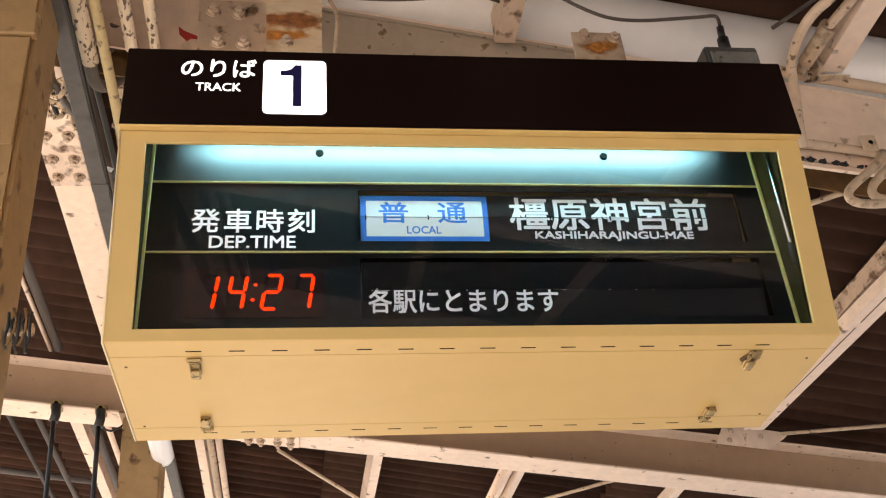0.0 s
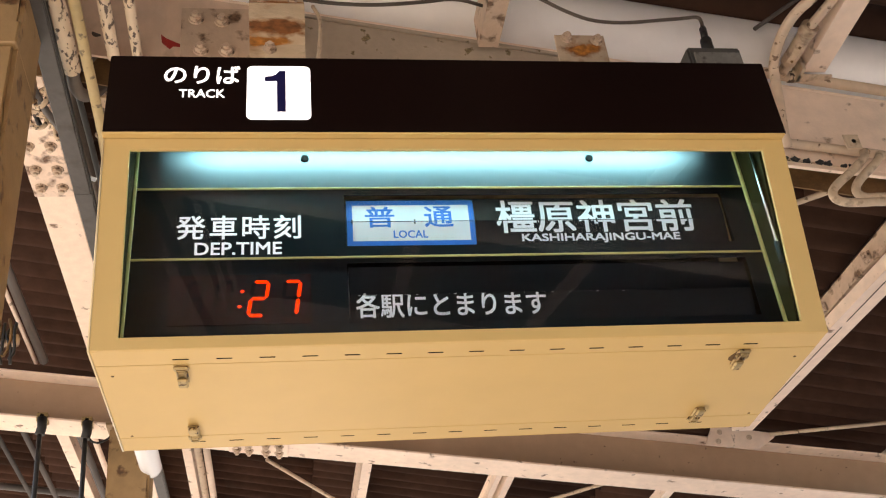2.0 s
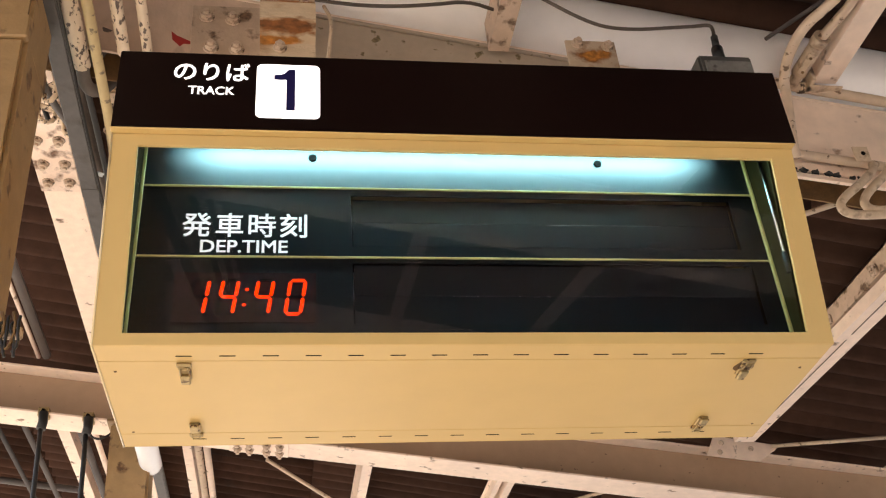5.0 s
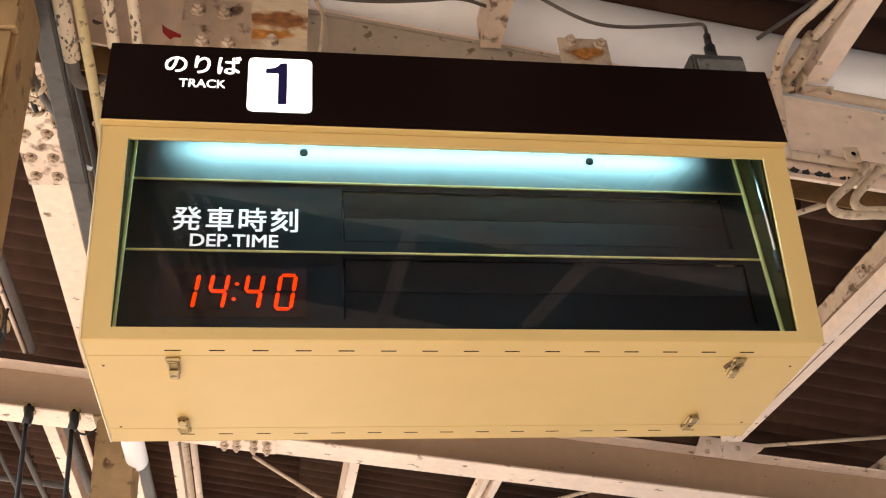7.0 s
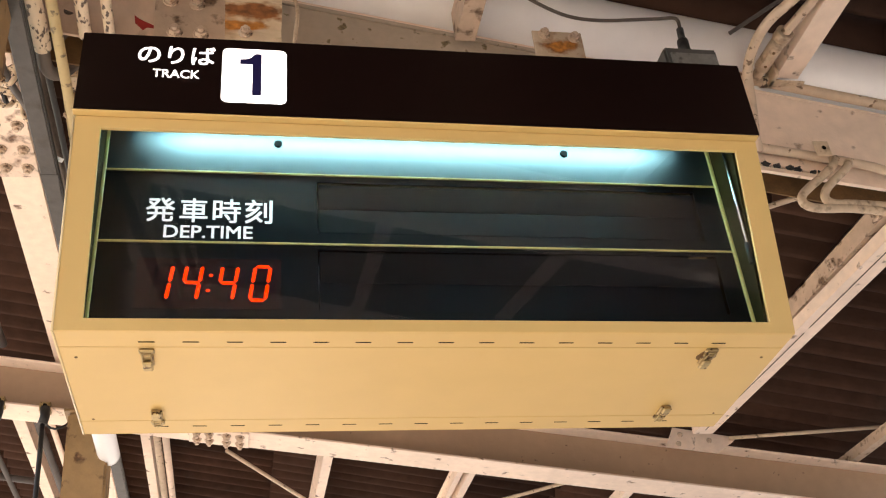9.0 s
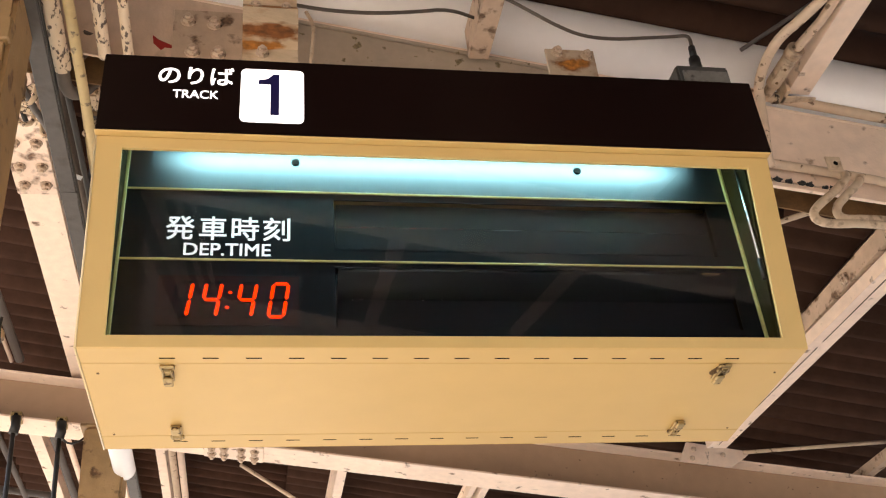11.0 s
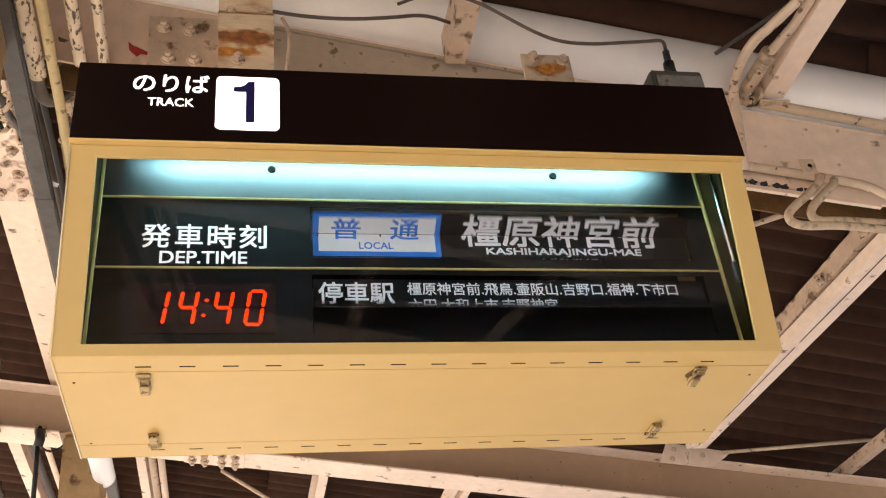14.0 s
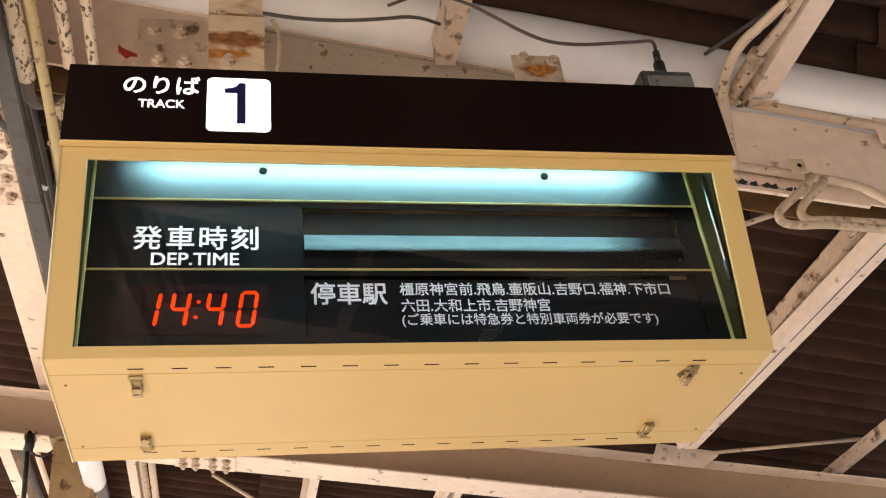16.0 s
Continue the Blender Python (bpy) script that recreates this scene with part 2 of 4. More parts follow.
# ---- mesh helpers ----
def part(name, bm, material, parent=None, label="", smooth=False):
    me = bpy.data.meshes.new(name)
    if smooth:
        for f in bm.faces:
            f.smooth = True
    bm.normal_update()
    bm.to_mesh(me)
    bm.free()
    for m in material if isinstance(material, (list, tuple)) else (material,):
        me.materials.append(m)
    ob = new(name, me)
    if parent:
        ob.parent = parent
    if label:
        tagged(ob, label)
    return ob


def thing(name, label, category, at=(0, 0, 0), group="", kind=""):
    ob = new(name)
    ob.empty_display_size = 0.05
    ob.location = at
    return tagged(ob, label, category, group, kind)


def block(x0, x1, y0, y1, z0, z1, bevel=0.0, bm=None, seg=1):
    bm2 = bmesh.new()
    bmesh.ops.create_cube(bm2, size=1)
    for v in bm2.verts:
        v.co = Vector((x0 + (v.co.x + 0.5) * (x1 - x0), y0 + (v.co.y + 0.5) * (y1 - y0), z0 + (v.co.z + 0.5) * (z1 - z0)))
    if bevel:
        bmesh.ops.bevel(bm2, geom=bm2.edges[:], offset=bevel, segments=seg, affect="EDGES")
    return join(bm, bm2)


def join(bm, bm2):
    """bm2's faces added to bm; bm2 alone if there is no bm."""
    if bm is None:
        return bm2
    me = bpy.data.meshes.new("t")
    bm2.to_mesh(me)
    bm2.free()
    bm.from_mesh(me)
    bpy.data.meshes.remove(me)
    return bm


def moved(bm, m):
    bmesh.ops.transform(bm, matrix=m, verts=bm.verts[:])
    return bm


def prism(profile, axis, a, b):
    """A closed profile of (p, q) pulled along an axis: 'x' takes (y, z), 'y' takes (x, z), 'z' takes (x, y)."""
    bm = bmesh.new()

    def place(p, q, s):
        return {"x": (s, p, q), "y": (p, s, q), "z": (p, q, s)}[axis]
    r0 = [bm.verts.new(place(p, q, a)) for p, q in profile]
    r1 = [bm.verts.new(place(p, q, b)) for p, q in profile]
    n = len(profile)
    bm.faces.new(r0[::-1])
    bm.faces.new(r1)
    for i in range(n):
        bm.faces.new((r0[i], r0[(i + 1) % n], r1[(i + 1) % n], r1[i]))
    bmesh.ops.recalc_face_normals(bm, faces=bm.faces[:])
    return bm


def sweep(points, r, seg=12, bm=None, smooth_steps=0):
    """A round bar along points; corners are rounded when smooth_steps is set."""
    pts = [Vector(p) for p in points]
    for _ in range(smooth_steps):
        out = [pts[0]]
        for a, b in zip(pts, pts[1:]):
            out += [a.lerp(b, 0.25), a.lerp(b, 0.75)]
        pts = out + [pts[-1]]
    bm2 = bmesh.new()
    rings, up = [], Vector((0.13, 0.31, 0.94))
    for i, p in enumerate(pts):
        d = (pts[min(i + 1, len(pts) - 1)] - pts[max(i - 1, 0)]).normalized()
        side = d.cross(up)
        if side.length < 1e-3:
            side = d.cross(Vector((1, 0, 0)))
        side.normalize()
        up = side.cross(d).normalized()
        rings.append([bm2.verts.new(p + r * (math.cos(k * math.tau / seg) * side + math.sin(k * math.tau / seg) * up)) for k in range(seg)])
    for a, b in zip(rings, rings[1:]):
        for k in range(seg):
            bm2.faces.new((a[k], a[(k + 1) % seg], b[(k + 1) % seg], b[k]))
    bm2.faces.new(rings[0][::-1])
    bm2.faces.new(rings[-1])
    for f in bm2.faces:
        f.smooth = len(f.verts) == 4
    bmesh.ops.recalc_face_normals(bm2, faces=bm2.faces[:])
    return join(bm, bm2)


def disc(r, h, seg=16, m=None):
    """A round button whose axis is z, base at 0."""
    bm = bmesh.new()
    bmesh.ops.create_cone(bm, cap_ends=True, segments=seg, radius1=r, radius2=r * 0.94, depth=h)
    bmesh.ops.translate(bm, vec=(0, 0, h / 2), verts=bm.verts[:])
    return moved(bm, m) if m else bm


def bolt_mesh(r=0.016):
    """A washer, a hexagon nut and a stud, axis z."""
    bm = disc(r * 1.25, r * 0.25)
    bm = join(bm, moved(disc(r, r * 0.8, 6), Matrix.Translation((0, 0, r * 0.25))))
    bm = join(bm, moved(disc(r * 0.5, r * 0.6, 10), Matrix.Translation((0, 0, r * 1.0))))
    me = bpy.data.meshes.new("bolt")
    bm.to_mesh(me)
    bm.free()
    me.materials.append(RUSTBOLT)
    return me


BOLT = bolt_mesh()


def bolt(parent, m, size=1.0):
    ob = new("bolt", BOLT)
    ob.parent = parent
    ob.matrix_basis = m @ Matrix.Diagonal((size, size, size, 1))
    return ob


def glyphs(body, x0, x1, z0, z1, weight=0.012, lean=0.0):
    """Flat lettering in the xz plane at y = 0, fitted into a box."""
    c = bpy.data.curves.new("t", "FONT")
    c.body, c.resolution_u = body, 3
    ob = bpy.data.objects.new("t", c)
    scene.collection.objects.link(ob)
    me = bpy.data.meshes.new_from_object(ob.evaluated_get(bpy.context.evaluated_depsgraph_get()))
    bpy.data.objects.remove(ob)
    bpy.data.curves.remove(c)
    bm = bmesh.new()
    bm.from_mesh(me)
    bpy.data.meshes.remove(me)
    xs, ys = [v.co.x for v in bm.verts], [v.co.y for v in bm.verts]
    ax, bx, ay, by = min(xs), max(xs), min(ys), max(ys)
    for v in bm.verts:
        q = (v.co.y - ay) / (by - ay)
        v.co = Vector((x0 + (v.co.x - ax) / (bx - ax) * (x1 - x0) + lean * q, 0, z0 + q * (z1 - z0)))
    if weight:
        # a heavier cut: the same strokes set four times, each a hair behind the last
        d = weight * (z1 - z0)
        me = bpy.data.meshes.new("t")
        bm.to_mesh(me)
        for k, (dx, dz) in enumerate(((d, d), (-d, d), (d, -d), (-d, -d))):
            n = len(bm.verts)
            bm.from_mesh(me)
            bm.verts.ensure_lookup_table()
            for v in bm.verts[n:]:
                v.co += Vector((dx, 0.000015 * (k + 1), dz))
        bpy.data.meshes.remove(me)
    return bm


def sheet(x0, x1, z0, z1):
    bm = bmesh.new()
    bm.faces.new([bm.verts.new(p) for p in ((x0, 0, z0), (x1, 0, z0), (x1, 0, z1), (x0, 0, z1))])
    return bm


# ---- the canopy: beams fall towards +x by FALL per metre ----
FALL = -0.19


def sloped(bm, fall=FALL):
    for v in bm.verts:
        v.co.z += fall * v.co.x
    return bm


platform = tagged(part("platform", block(-3.0, 5.0, -25, 40, -1.0, 0.0, 0.02), CONCRETE), "worn grey asphalt and concrete station platform", "platform", kind="structure")
ground = tagged(part("ground", block(-300, 300, -300, 300, -1.3, -1.1), BALLAST), "brown grey track ballast beside the platform", "ground", kind="structure")

BEAM_LOW = 3.89   # underside of the beams at x = 0


def steel_beam(y, height, label, name="steel_beam", web_mat=STEEL, low=BEAM_LOW, fall=FALL, wide=0.15):
    """A welded beam along x: web and two flanges, with its front at y."""
    t = thing(name, label, "beam", (0, y + wide / 2, 0), "canopy beams")
    z0 = low
    for zz in (z0, z0 + height - 0.012):
        part("flange", sloped(block(-3.0, 4.5, -wide / 2, wide / 2, zz, zz + 0.012, 0.002), fall), STEEL, t)
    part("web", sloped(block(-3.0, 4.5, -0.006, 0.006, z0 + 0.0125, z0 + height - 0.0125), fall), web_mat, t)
    return t


FAR_LOW, FAR_FALL = 3.957, -0.152
beam_far = steel_beam(3.50, 0.27, "pinkish white painted steel canopy beam with shaded web", low=FAR_LOW, fall=FAR_FALL, wide=0.21, web_mat=WEB_SHADED)
beam_near = thing("steel_beam", "flaking pinkish white steel canopy beam above the board", "beam", (0, 0.675, 0), "canopy beams")
part("flange", sloped(block(-3.0, 4.5, -0.075, 0.075, BEAM_LOW + 0.328, BEAM_LOW + 0.340, 0.002)), STEEL, beam_near)
# rear web coloured dark to give the shade between the two plates
part("web", sloped(block(-3.0, 4.5, 0.044, 0.0495, BEAM_LOW + 0.005, BEAM_LOW + 0.3275)), GRIME_SHADE, beam_near, "grimy rear web, darkened for the shaded gap")


def column(x0, x1, y0, y1, top, label):
    t = thing("column", label, "column", ((x0 + x1) / 2, (y0 + y1) / 2, 0), "platform columns")
    w, d = (x1 - x0) / 2, (y1 - y0) / 2
    part("shaft", block(-w, w, -d, d, 0, top, 0.012, seg=2), TAN, t)
    part("base_plate", block(-w - 0.06, w + 0.06, -d - 0.06, d + 0.06, 0.002, 0.024, 0.003), TAN, t)
    part("cap_plate", block(-w - 0.02, w + 0.02, -d - 0.02, d + 0.02, top + 0.001, top + 0.016, 0.002), TAN, t)
    return t


column_near = column(-0.56, -0.30, 0.28, 0.50, 4.28, "tan painted square steel column with chipped paint")
part("collar", block(-0.16, 0.1305, -0.125, 0.12, 3.66, 3.74, 0.004), TAN, column_near)
column_far = column(-0.51, -0.296, 3.49, 3.69, 4.02, "tan painted square steel column under the far beam")


def purlin(x, y0, y1, w=0.12, d=0.20, m=STEEL, turn=0.0):
    """A lipped channel along y that rests on the beams."""
    zb = 0.0
    prof = [(-w / 2, 0), (w / 2, 0), (w / 2, d), (w / 2 - 0.05, d), (w / 2 - 0.05, d - 0.008), (w / 2 - 0.008, d - 0.008),
            (w / 2 - 0.008, 0.008), (-w / 2 + 0.008, 0.008), (-w / 2 + 0.008, d), (-w / 2, d)]
    t = thing("purlin", "pinkish white painted steel purlin under the roof sheets", "purlin", (x, 0, BEAM_TOP + FALL * x), "roof purlins")
    t.rotation_euler = (0, 0, turn)
    part("channel", prism(prof, "y", y0, y1), m, t)
    if turn:
        part("seam_strip", block(-0.0105, -0.0065, y0 + 0.05, (y0 + y1) / 2 - 0.02, -0.002, -0.0005), SLOT, t, "dark gap between two channels")
        part("seam_strip", block(-0.0105, -0.0065, (y0 + y1) / 2 + 0.03, y1 - 0.05, -0.002, -0.0005), SLOT, t, "dark gap between two channels")
    return t


BEAM_TOP = 4.25
for px, ya, yb in ((-0.54, -15.9, 0.56), (-0.54, 0.84, 12), (1.07, -15.9, 0.560), (2.112, -15.9, 0.545), (0.30, 0.9, 3.7), (1.3, 0.9, 3.7), (2.81, 0.84, 3.22),
                   (-0.195, 3.75, 12), (0.917, 3.75, 12), (1.722, 3.75, 12), (1.795, 3.75, 12), (2.76, 3.74, 12), (3.75, -15.9, 0.56), (3.75, 0.84, 12), (-1.6, -15.9, 0.56), (-2.6, -15.9, 0.56), (-2.6, 0.84, 12)):
    w, d = {1.07: (0.065, 0.12), 2.17: (0.075, 0.055), 2.81: (0.116, 0.06), 3.75: (0.06, 0.06), 2.76: (0.060, 0.07), 0.917: (0.060, 0.20), 1.722: (0.034, 0.07), 1.795: (0.045, 0.07), -0.195: (0.055, 0.20), 2.112: (0.080, 0.055)}.get(px, (0.15, 0.20) if px < -0.5 else (0.11, 0.20))
    if px == 2.81:
        purlin(2.963, ya, yb, w, d, turn=0.031).location.z = 3.71
    elif px == 1.07:
        # this purlin's shading sits in its darker paint
        purlin(1.036, ya, yb, w, d, WORN_SHADED).location.z = 3.955
    elif px == 3.75 and ya > 0:
        # darker paint stands for the shade this purlin lies in
        purlin(3.93, ya, yb, w, d, WORN_SHADED).location.z = 3.64
    else:
        purlin(px, ya, yb, w, d)

# second purlin, its shade given by the paint colour
shaded = purlin(2.878, 0.84, 3.22, 0.05, 0.09, WORN_SHADED)
shaded.location.z = 3.79
for y in (1.25, 1.62, 2.05, 2.55):
    cleat = part("cleat", block(-0.040, -0.0255, y, y + 0.05, 0.004, 0.050, 0.003), RUSTBOLT, shaded)
    bolt(cleat, Matrix.Translation((-0.040, y + 0.025, 0.02)) @ pose(0, 0, 0, 0, -90, 0), 0.7)

# corrugated roof: one thing, every sheet a piece
ROOF_Z = 4.535
roof = thing("roof", "dark brown corrugated canopy roof seen from below", "roof", (0, 0, ROOF_Z), kind="structure")


def corrugated_sheet(length, width, pitch=0.155, amp=0.046):
    bm = bmesh.new()
    n = int(width / pitch * 10)
    rows = []
    for i in range(n + 1):
        y = width * i / n
        z = amp * math.cos(y / pitch * math.tau)
        rows.append([bm.verts.new((x, y, z + FALL * x + h)) for h in (0.0, 0.006) for x in (0.0, length)])
    for a, b in zip(rows, rows[1:]):
        bm.faces.new((a[0], a[1], b[1], b[0]))
        bm.faces.new((a[3], a[2], b[2], b[3]))
        bm.faces.new((a[0], b[0], b[2], a[2]))
        bm.faces.new((a[1], a[3], b[3], b[1]))
    bm.faces.new((rows[0][0], rows[0][2], rows[0][3], rows[0][1]))
    bm.faces.new((rows[-1][0], rows[-1][1], rows[-1][3], rows[-1][2]))
    for f in bm.faces:
        f.smooth = True
    me = bpy.data.meshes.new("roof_sheet")
    bm.to_mesh(me)
    bm.free()
    me.materials.append(ROOF)
    return me


SHEET = corrugated_sheet(2.05, 1.085)
for i in range(4):
    for k in range(30):
        o = new("roof_sheet", SHEET)
        o.parent = roof
        xx = -3.3 + i * 1.96
        o.location = (xx, -16.2 + k * 0.93, FALL * xx + 0.018 + 0.010 * (k % 2) - 0.014 * i + 0.056)

# roof timbers and plates on the near column
part("front_plate", block(-0.118, 0.118, -0.1165, -0.1105, 3.30, 3.655, 0.002), TAN, column_near, "welded front plate")


# ---- the departure board ----
W, DEPTH, LEAN = 1.5, 0.47, -0.1579   # the glazed face leans forward: y = LEAN * z
BZ = 2.6
board = thing("departure_board", "cream steel split-flap departure board with dark brown header", "departure board", (0, 0, BZ))
board.matrix_basis = pose(-0.0064, 0.0194, 2.6193, -0.81, 0.95, -1.03)   # hung a little askew
FACE_TOP, BAND_TOP = 0.465, 0.690


def face(bm):
    """Shears a mesh built with its face at y = 0 into the leaning front."""
    for v in bm.verts:
        v.co.y += LEAN * v.co.z
    return bm


# shell
part("bottom_panel", block(0.002, W - 0.002, 0.004, 0.0625, 0.0, 0.004, 0.001), CREAM, board)
part("bottom_door", block(0.002, W - 0.002, 0.0645, 0.402, 0.0, 0.004, 0.001), CREAM, board, "cream hinged service door in the underside")
part("bottom_panel", block(0.002, W - 0.002, 0.4035, DEPTH, 0.0, 0.004, 0.001), CREAM, board)
for x0, x1 in ((0.0, 0.0018), (W - 0.0018, W)):
    part("side_panel", prism([(0.0, 0.001), (DEPTH, 0.001), (DEPTH, BAND_TOP - 0.01), (-0.070, BAND_TOP - 0.01), (-0.070, FACE_TOP), (LEAN * FACE_TOP, FACE_TOP)], "x", x0, x1), CREAM, board)
part("back_panel", block(0.0, W, DEPTH, DEPTH + 0.003, 0.0, BAND_TOP - 0.01, 0.001), CREAM, board)
part("top_panel", block(0.0, W, -0.068, DEPTH, BAND_TOP - 0.009, BAND_TOP - 0.006), CREAM, board)
part("inner_lid", block(0.01, W - 0.01, -0.060, 0.20, 0.585, 0.589), BAND, board)
# front frame, with rounded edges
GL, GR, GB, GT = 0.054, 1.447, 0.026, 0.438


def window_frame(x0, x1, z0, z1, gx0, gx1, gz0, gz1, d, r):
    """A flat frame round an opening, folded from one sheet, its edges rounded by r."""
    bm = bmesh.new()
    outer, inner = ((x0, z0), (x1, z0), (x1, z1), (x0, z1)), ((gx0, gz0), (gx1, gz0), (gx1, gz1), (gx0, gz1))
    rings = [[bm.verts.new((x, y, z)) for x, z in loop] for loop, y in ((outer, 0), (inner, 0), (inner, d), (outer, d))]
    for a, b in zip(rings, rings[1:] + rings[:1]):
        for k in range(4):
            bm.faces.new((a[k], a[(k + 1) % 4], b[(k + 1) % 4], b[k]))
    sharp = [bm.edges.get((ring[k], ring[(k + 1) % 4])) for ring in rings[:2] for k in range(4)]
    bmesh.ops.bevel(bm, geom=sharp, offset=r, segments=2, affect="EDGES", profile=0.5)
    bmesh.ops.recalc_face_normals(bm, faces=bm.faces[:])
    return bm


part("front_frame", face(window_frame(0.0, W, 0.0005, FACE_TOP, GL, GR, GB, GT, 0.007, 0.0014)), CREAM, board, "cream frame round the glass")
part("drip_edge", block(-0.003, W + 0.003, -0.090, -0.060, FACE_TOP + 0.001, FACE_TOP + 0.0055, 0.0015), CREAM, board, "thin cream edge under the header")
pane = part("glass_pane", face(block(GL - 0.01, GR + 0.01, 0.0080, 0.0120, GB - 0.01, GT + 0.01)), GLASS, board, "clear glass pane over the display")
pane.visible_shadow = False
# header band
header = part("header_panel", block(-0.002, W + 0.008, -0.088, -0.0705, FACE_TOP + 0.0065, BAND_TOP, 0.002, seg=2), BAND, board, "dark brown glossy header panel")
HB = -0.0885


def flat(name, bm, y, m, parent, label=""):
    bmesh.ops.translate(bm, vec=(0, y, 0), verts=bm.verts[:])
    return part(name, bm, m, parent, label)


flat("lettering", glyphs("のりば", 0.116, 0.277, 0.608, 0.660, 0.012), HB - 0.0005, LIT_WHITE, header, "white platform lettering")
flat("lettering", glyphs("TRACK", 0.149, 0.246, 0.567, 0.590, 0.012), HB - 0.0005, LIT_WHITE, header, "white lettering")
pl = bmesh.new()
cs = []
for cx, cz, a0 in ((0.418, 0.648, 0), (0.306, 0.648, 90), (0.306, 0.517, 180), (0.418, 0.517, 270)):
    cs += [(cx + 0.013 * math.cos(radians(a0 + a)), cz + 0.013 * math.sin(radians(a0 + a))) for a in range(0, 91, 15)]
pl.faces.new([pl.verts.new((x, 0, z)) for x, z in cs])
flat("number_plate", pl, HB - 0.0006, LIT_WHITE, header, "white backlit square with rounded corners")
one = bmesh.new()
one.faces.new([one.verts.new((x, 0, z)) for x, z in ((0.361, 0.527), (0.380, 0.527), (0.380, 0.648), (0.366, 0.648), (0.358, 0.637), (0.349, 0.632), (0.334, 0.6305), (0.334, 0.616), (0.361, 0.616))])
bmesh.ops.translate(one, vec=(-0.003, 0, -0.001), verts=one.verts[:])
flat("numeral", one, HB - 0.0012, NAVY, header, "dark blue numeral one")

# added beads, paler than the enamel, stand in for the skylit edge highlight
for a, b in (((0.0, 0.0, 0.0), (0.0, DEPTH, 0.0)), ((0.0, 0.0, 0.0), (0.0, LEAN * FACE_TOP, FACE_TOP))):
    part("edge_bead", sweep([a, b], 0.0024, 8), EDGE_GLINT, board, "pale bead standing for the edge highlight")
# underside fittings
for i in range(15):
    x = 0.152 + i * 0.08404
    part("vent_slot", block(x, x + 0.031, 0.0405, 0.0440, -0.0006, 0.002), SLOT, board)
    part("vent_slot", block(x + 0.003, x + 0.034, 0.4325, 0.4355, -0.0006, 0.002), SLOT, board)
for x in (0.030, 1.468):
    for y in (0.105, 0.392):
        part("screw", disc(0.003, 0.0012, 10, Matrix.Translation((x, y, -0.0012))), GRIME_SHADE, board)


def latch(x, y, turned, dirty):
    """A draw latch: keeper, lever and claw under the door's edge."""
    m = Matrix.Translation((x, y, 0)) @ pose(0, 0, 0, 0, 0, 180 if turned else 0)
    body = part("latch", moved(block(-0.012, 0.012, -0.004, 0.040, -0.007, -0.0005, 0.002), m), ZINC, board, "worn zinc draw latch")
    part("lever", moved(block(-0.010, 0.010, 0.012, 0.046, -0.016, -0.0075, 0.003), m), ZINC, body)
    part("keeper", moved(block(-0.015, 0.015, -0.026, -0.010, -0.008, -0.0005, 0.003), m), ZINC, body)
    part("claw", moved(sweep([(-0.008, 0.010, -0.010), (-0.008, -0.022, -0.011), (0.008, -0.022, -0.011), (0.008, 0.010, -0.010)], 0.0018, 6), m), ZINC, body)
    if dirty:
        bm = bmesh.new()
        bm.faces.new([bm.verts.new((0.021 * math.cos(a) * (1 + 0.2 * math.sin(3 * a)), 0.006 + 0.030 * math.sin(a), -0.0004)) for a in [k * math.tau / 20 for k in range(20)]])
        part("stain", moved(bm, m), GRIME_SHADE, body, "brown grime round the latch")


latch(0.166, 0.092, False, False)
latch(0.166, 0.385, True, False)
latch(1.338, 0.088, False, True)
latch(1.331, 0.385, True, False)

# inside: black panel with two openings, trims, lamp, strut
PY = 0.062
UX0, UX1, UZ0, UZ1 = 0.502, 1.386, 0.276, 0.413
LX0, LX1, LZ0, LZ1 = 0.502, 1.400, 0.082, 0.233
for x0, x1, z0, z1 in ((0.052, UX0, 0.03, 0.4330), (UX0, 1.444, UZ1, 0.4330), (UX0, 1.444, LZ1, UZ0), (UX0, 1.444, 0.03, LZ0),
                       (UX1, 1.444, UZ0, UZ1), (LX1, 1.444, LZ0, LZ1)):
    part("display_panel", block(x0, x1, PY, PY + 0.003, z0, z1), PANEL, board)
part("lamp_panel", block(0.052, 1.444, PY, PY + 0.003, 0.4335, 0.60), PANEL_TOP, board, "satin black panel behind the tube")
for x0, x1, z0, z1 in ((UX0, UX1, UZ0, UZ1), (LX0, LX1, LZ0, LZ1)):
    part("flap_well", block(x0, x1, PY + 0.10, PY + 0.102, z0 - 0.05, z1 + 0.05), SLOT, board)
for z in (0.429, 0.2435):
    part("trim_strip", block(0.053, 1.443, PY - 0.005, PY - 0.0005, z, z + 0.0042, 0.0008), TRIM, board, "thin yellow trim strip")
for x in (0.046, 1.4435):
    part("trim_strip", block(x, x + 0.006, PY - 0.008, PY + 0.002, 0.03, 0.60, 0.0008), TRIM, board, "thin yellow trim strip")
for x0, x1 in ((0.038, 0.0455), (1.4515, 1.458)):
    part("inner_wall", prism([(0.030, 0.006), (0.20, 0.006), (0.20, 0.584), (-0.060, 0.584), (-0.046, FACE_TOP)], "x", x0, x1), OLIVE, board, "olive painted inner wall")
for x in (0.417, 1.085):
    part("screw", disc(0.0095, 0.003, 18, Matrix.Translation((x, PY - 0.0005, 0.518)) @ pose(0, 0, 0, 90)), SLOT, board, "black screw cap")
lamp = part("tube", sweep([(0.098, 0.020, 0.548), (1.382, 0.020, 0.548)], 0.0165, 20), TUBE, board, "lit cool white fluorescent tube")
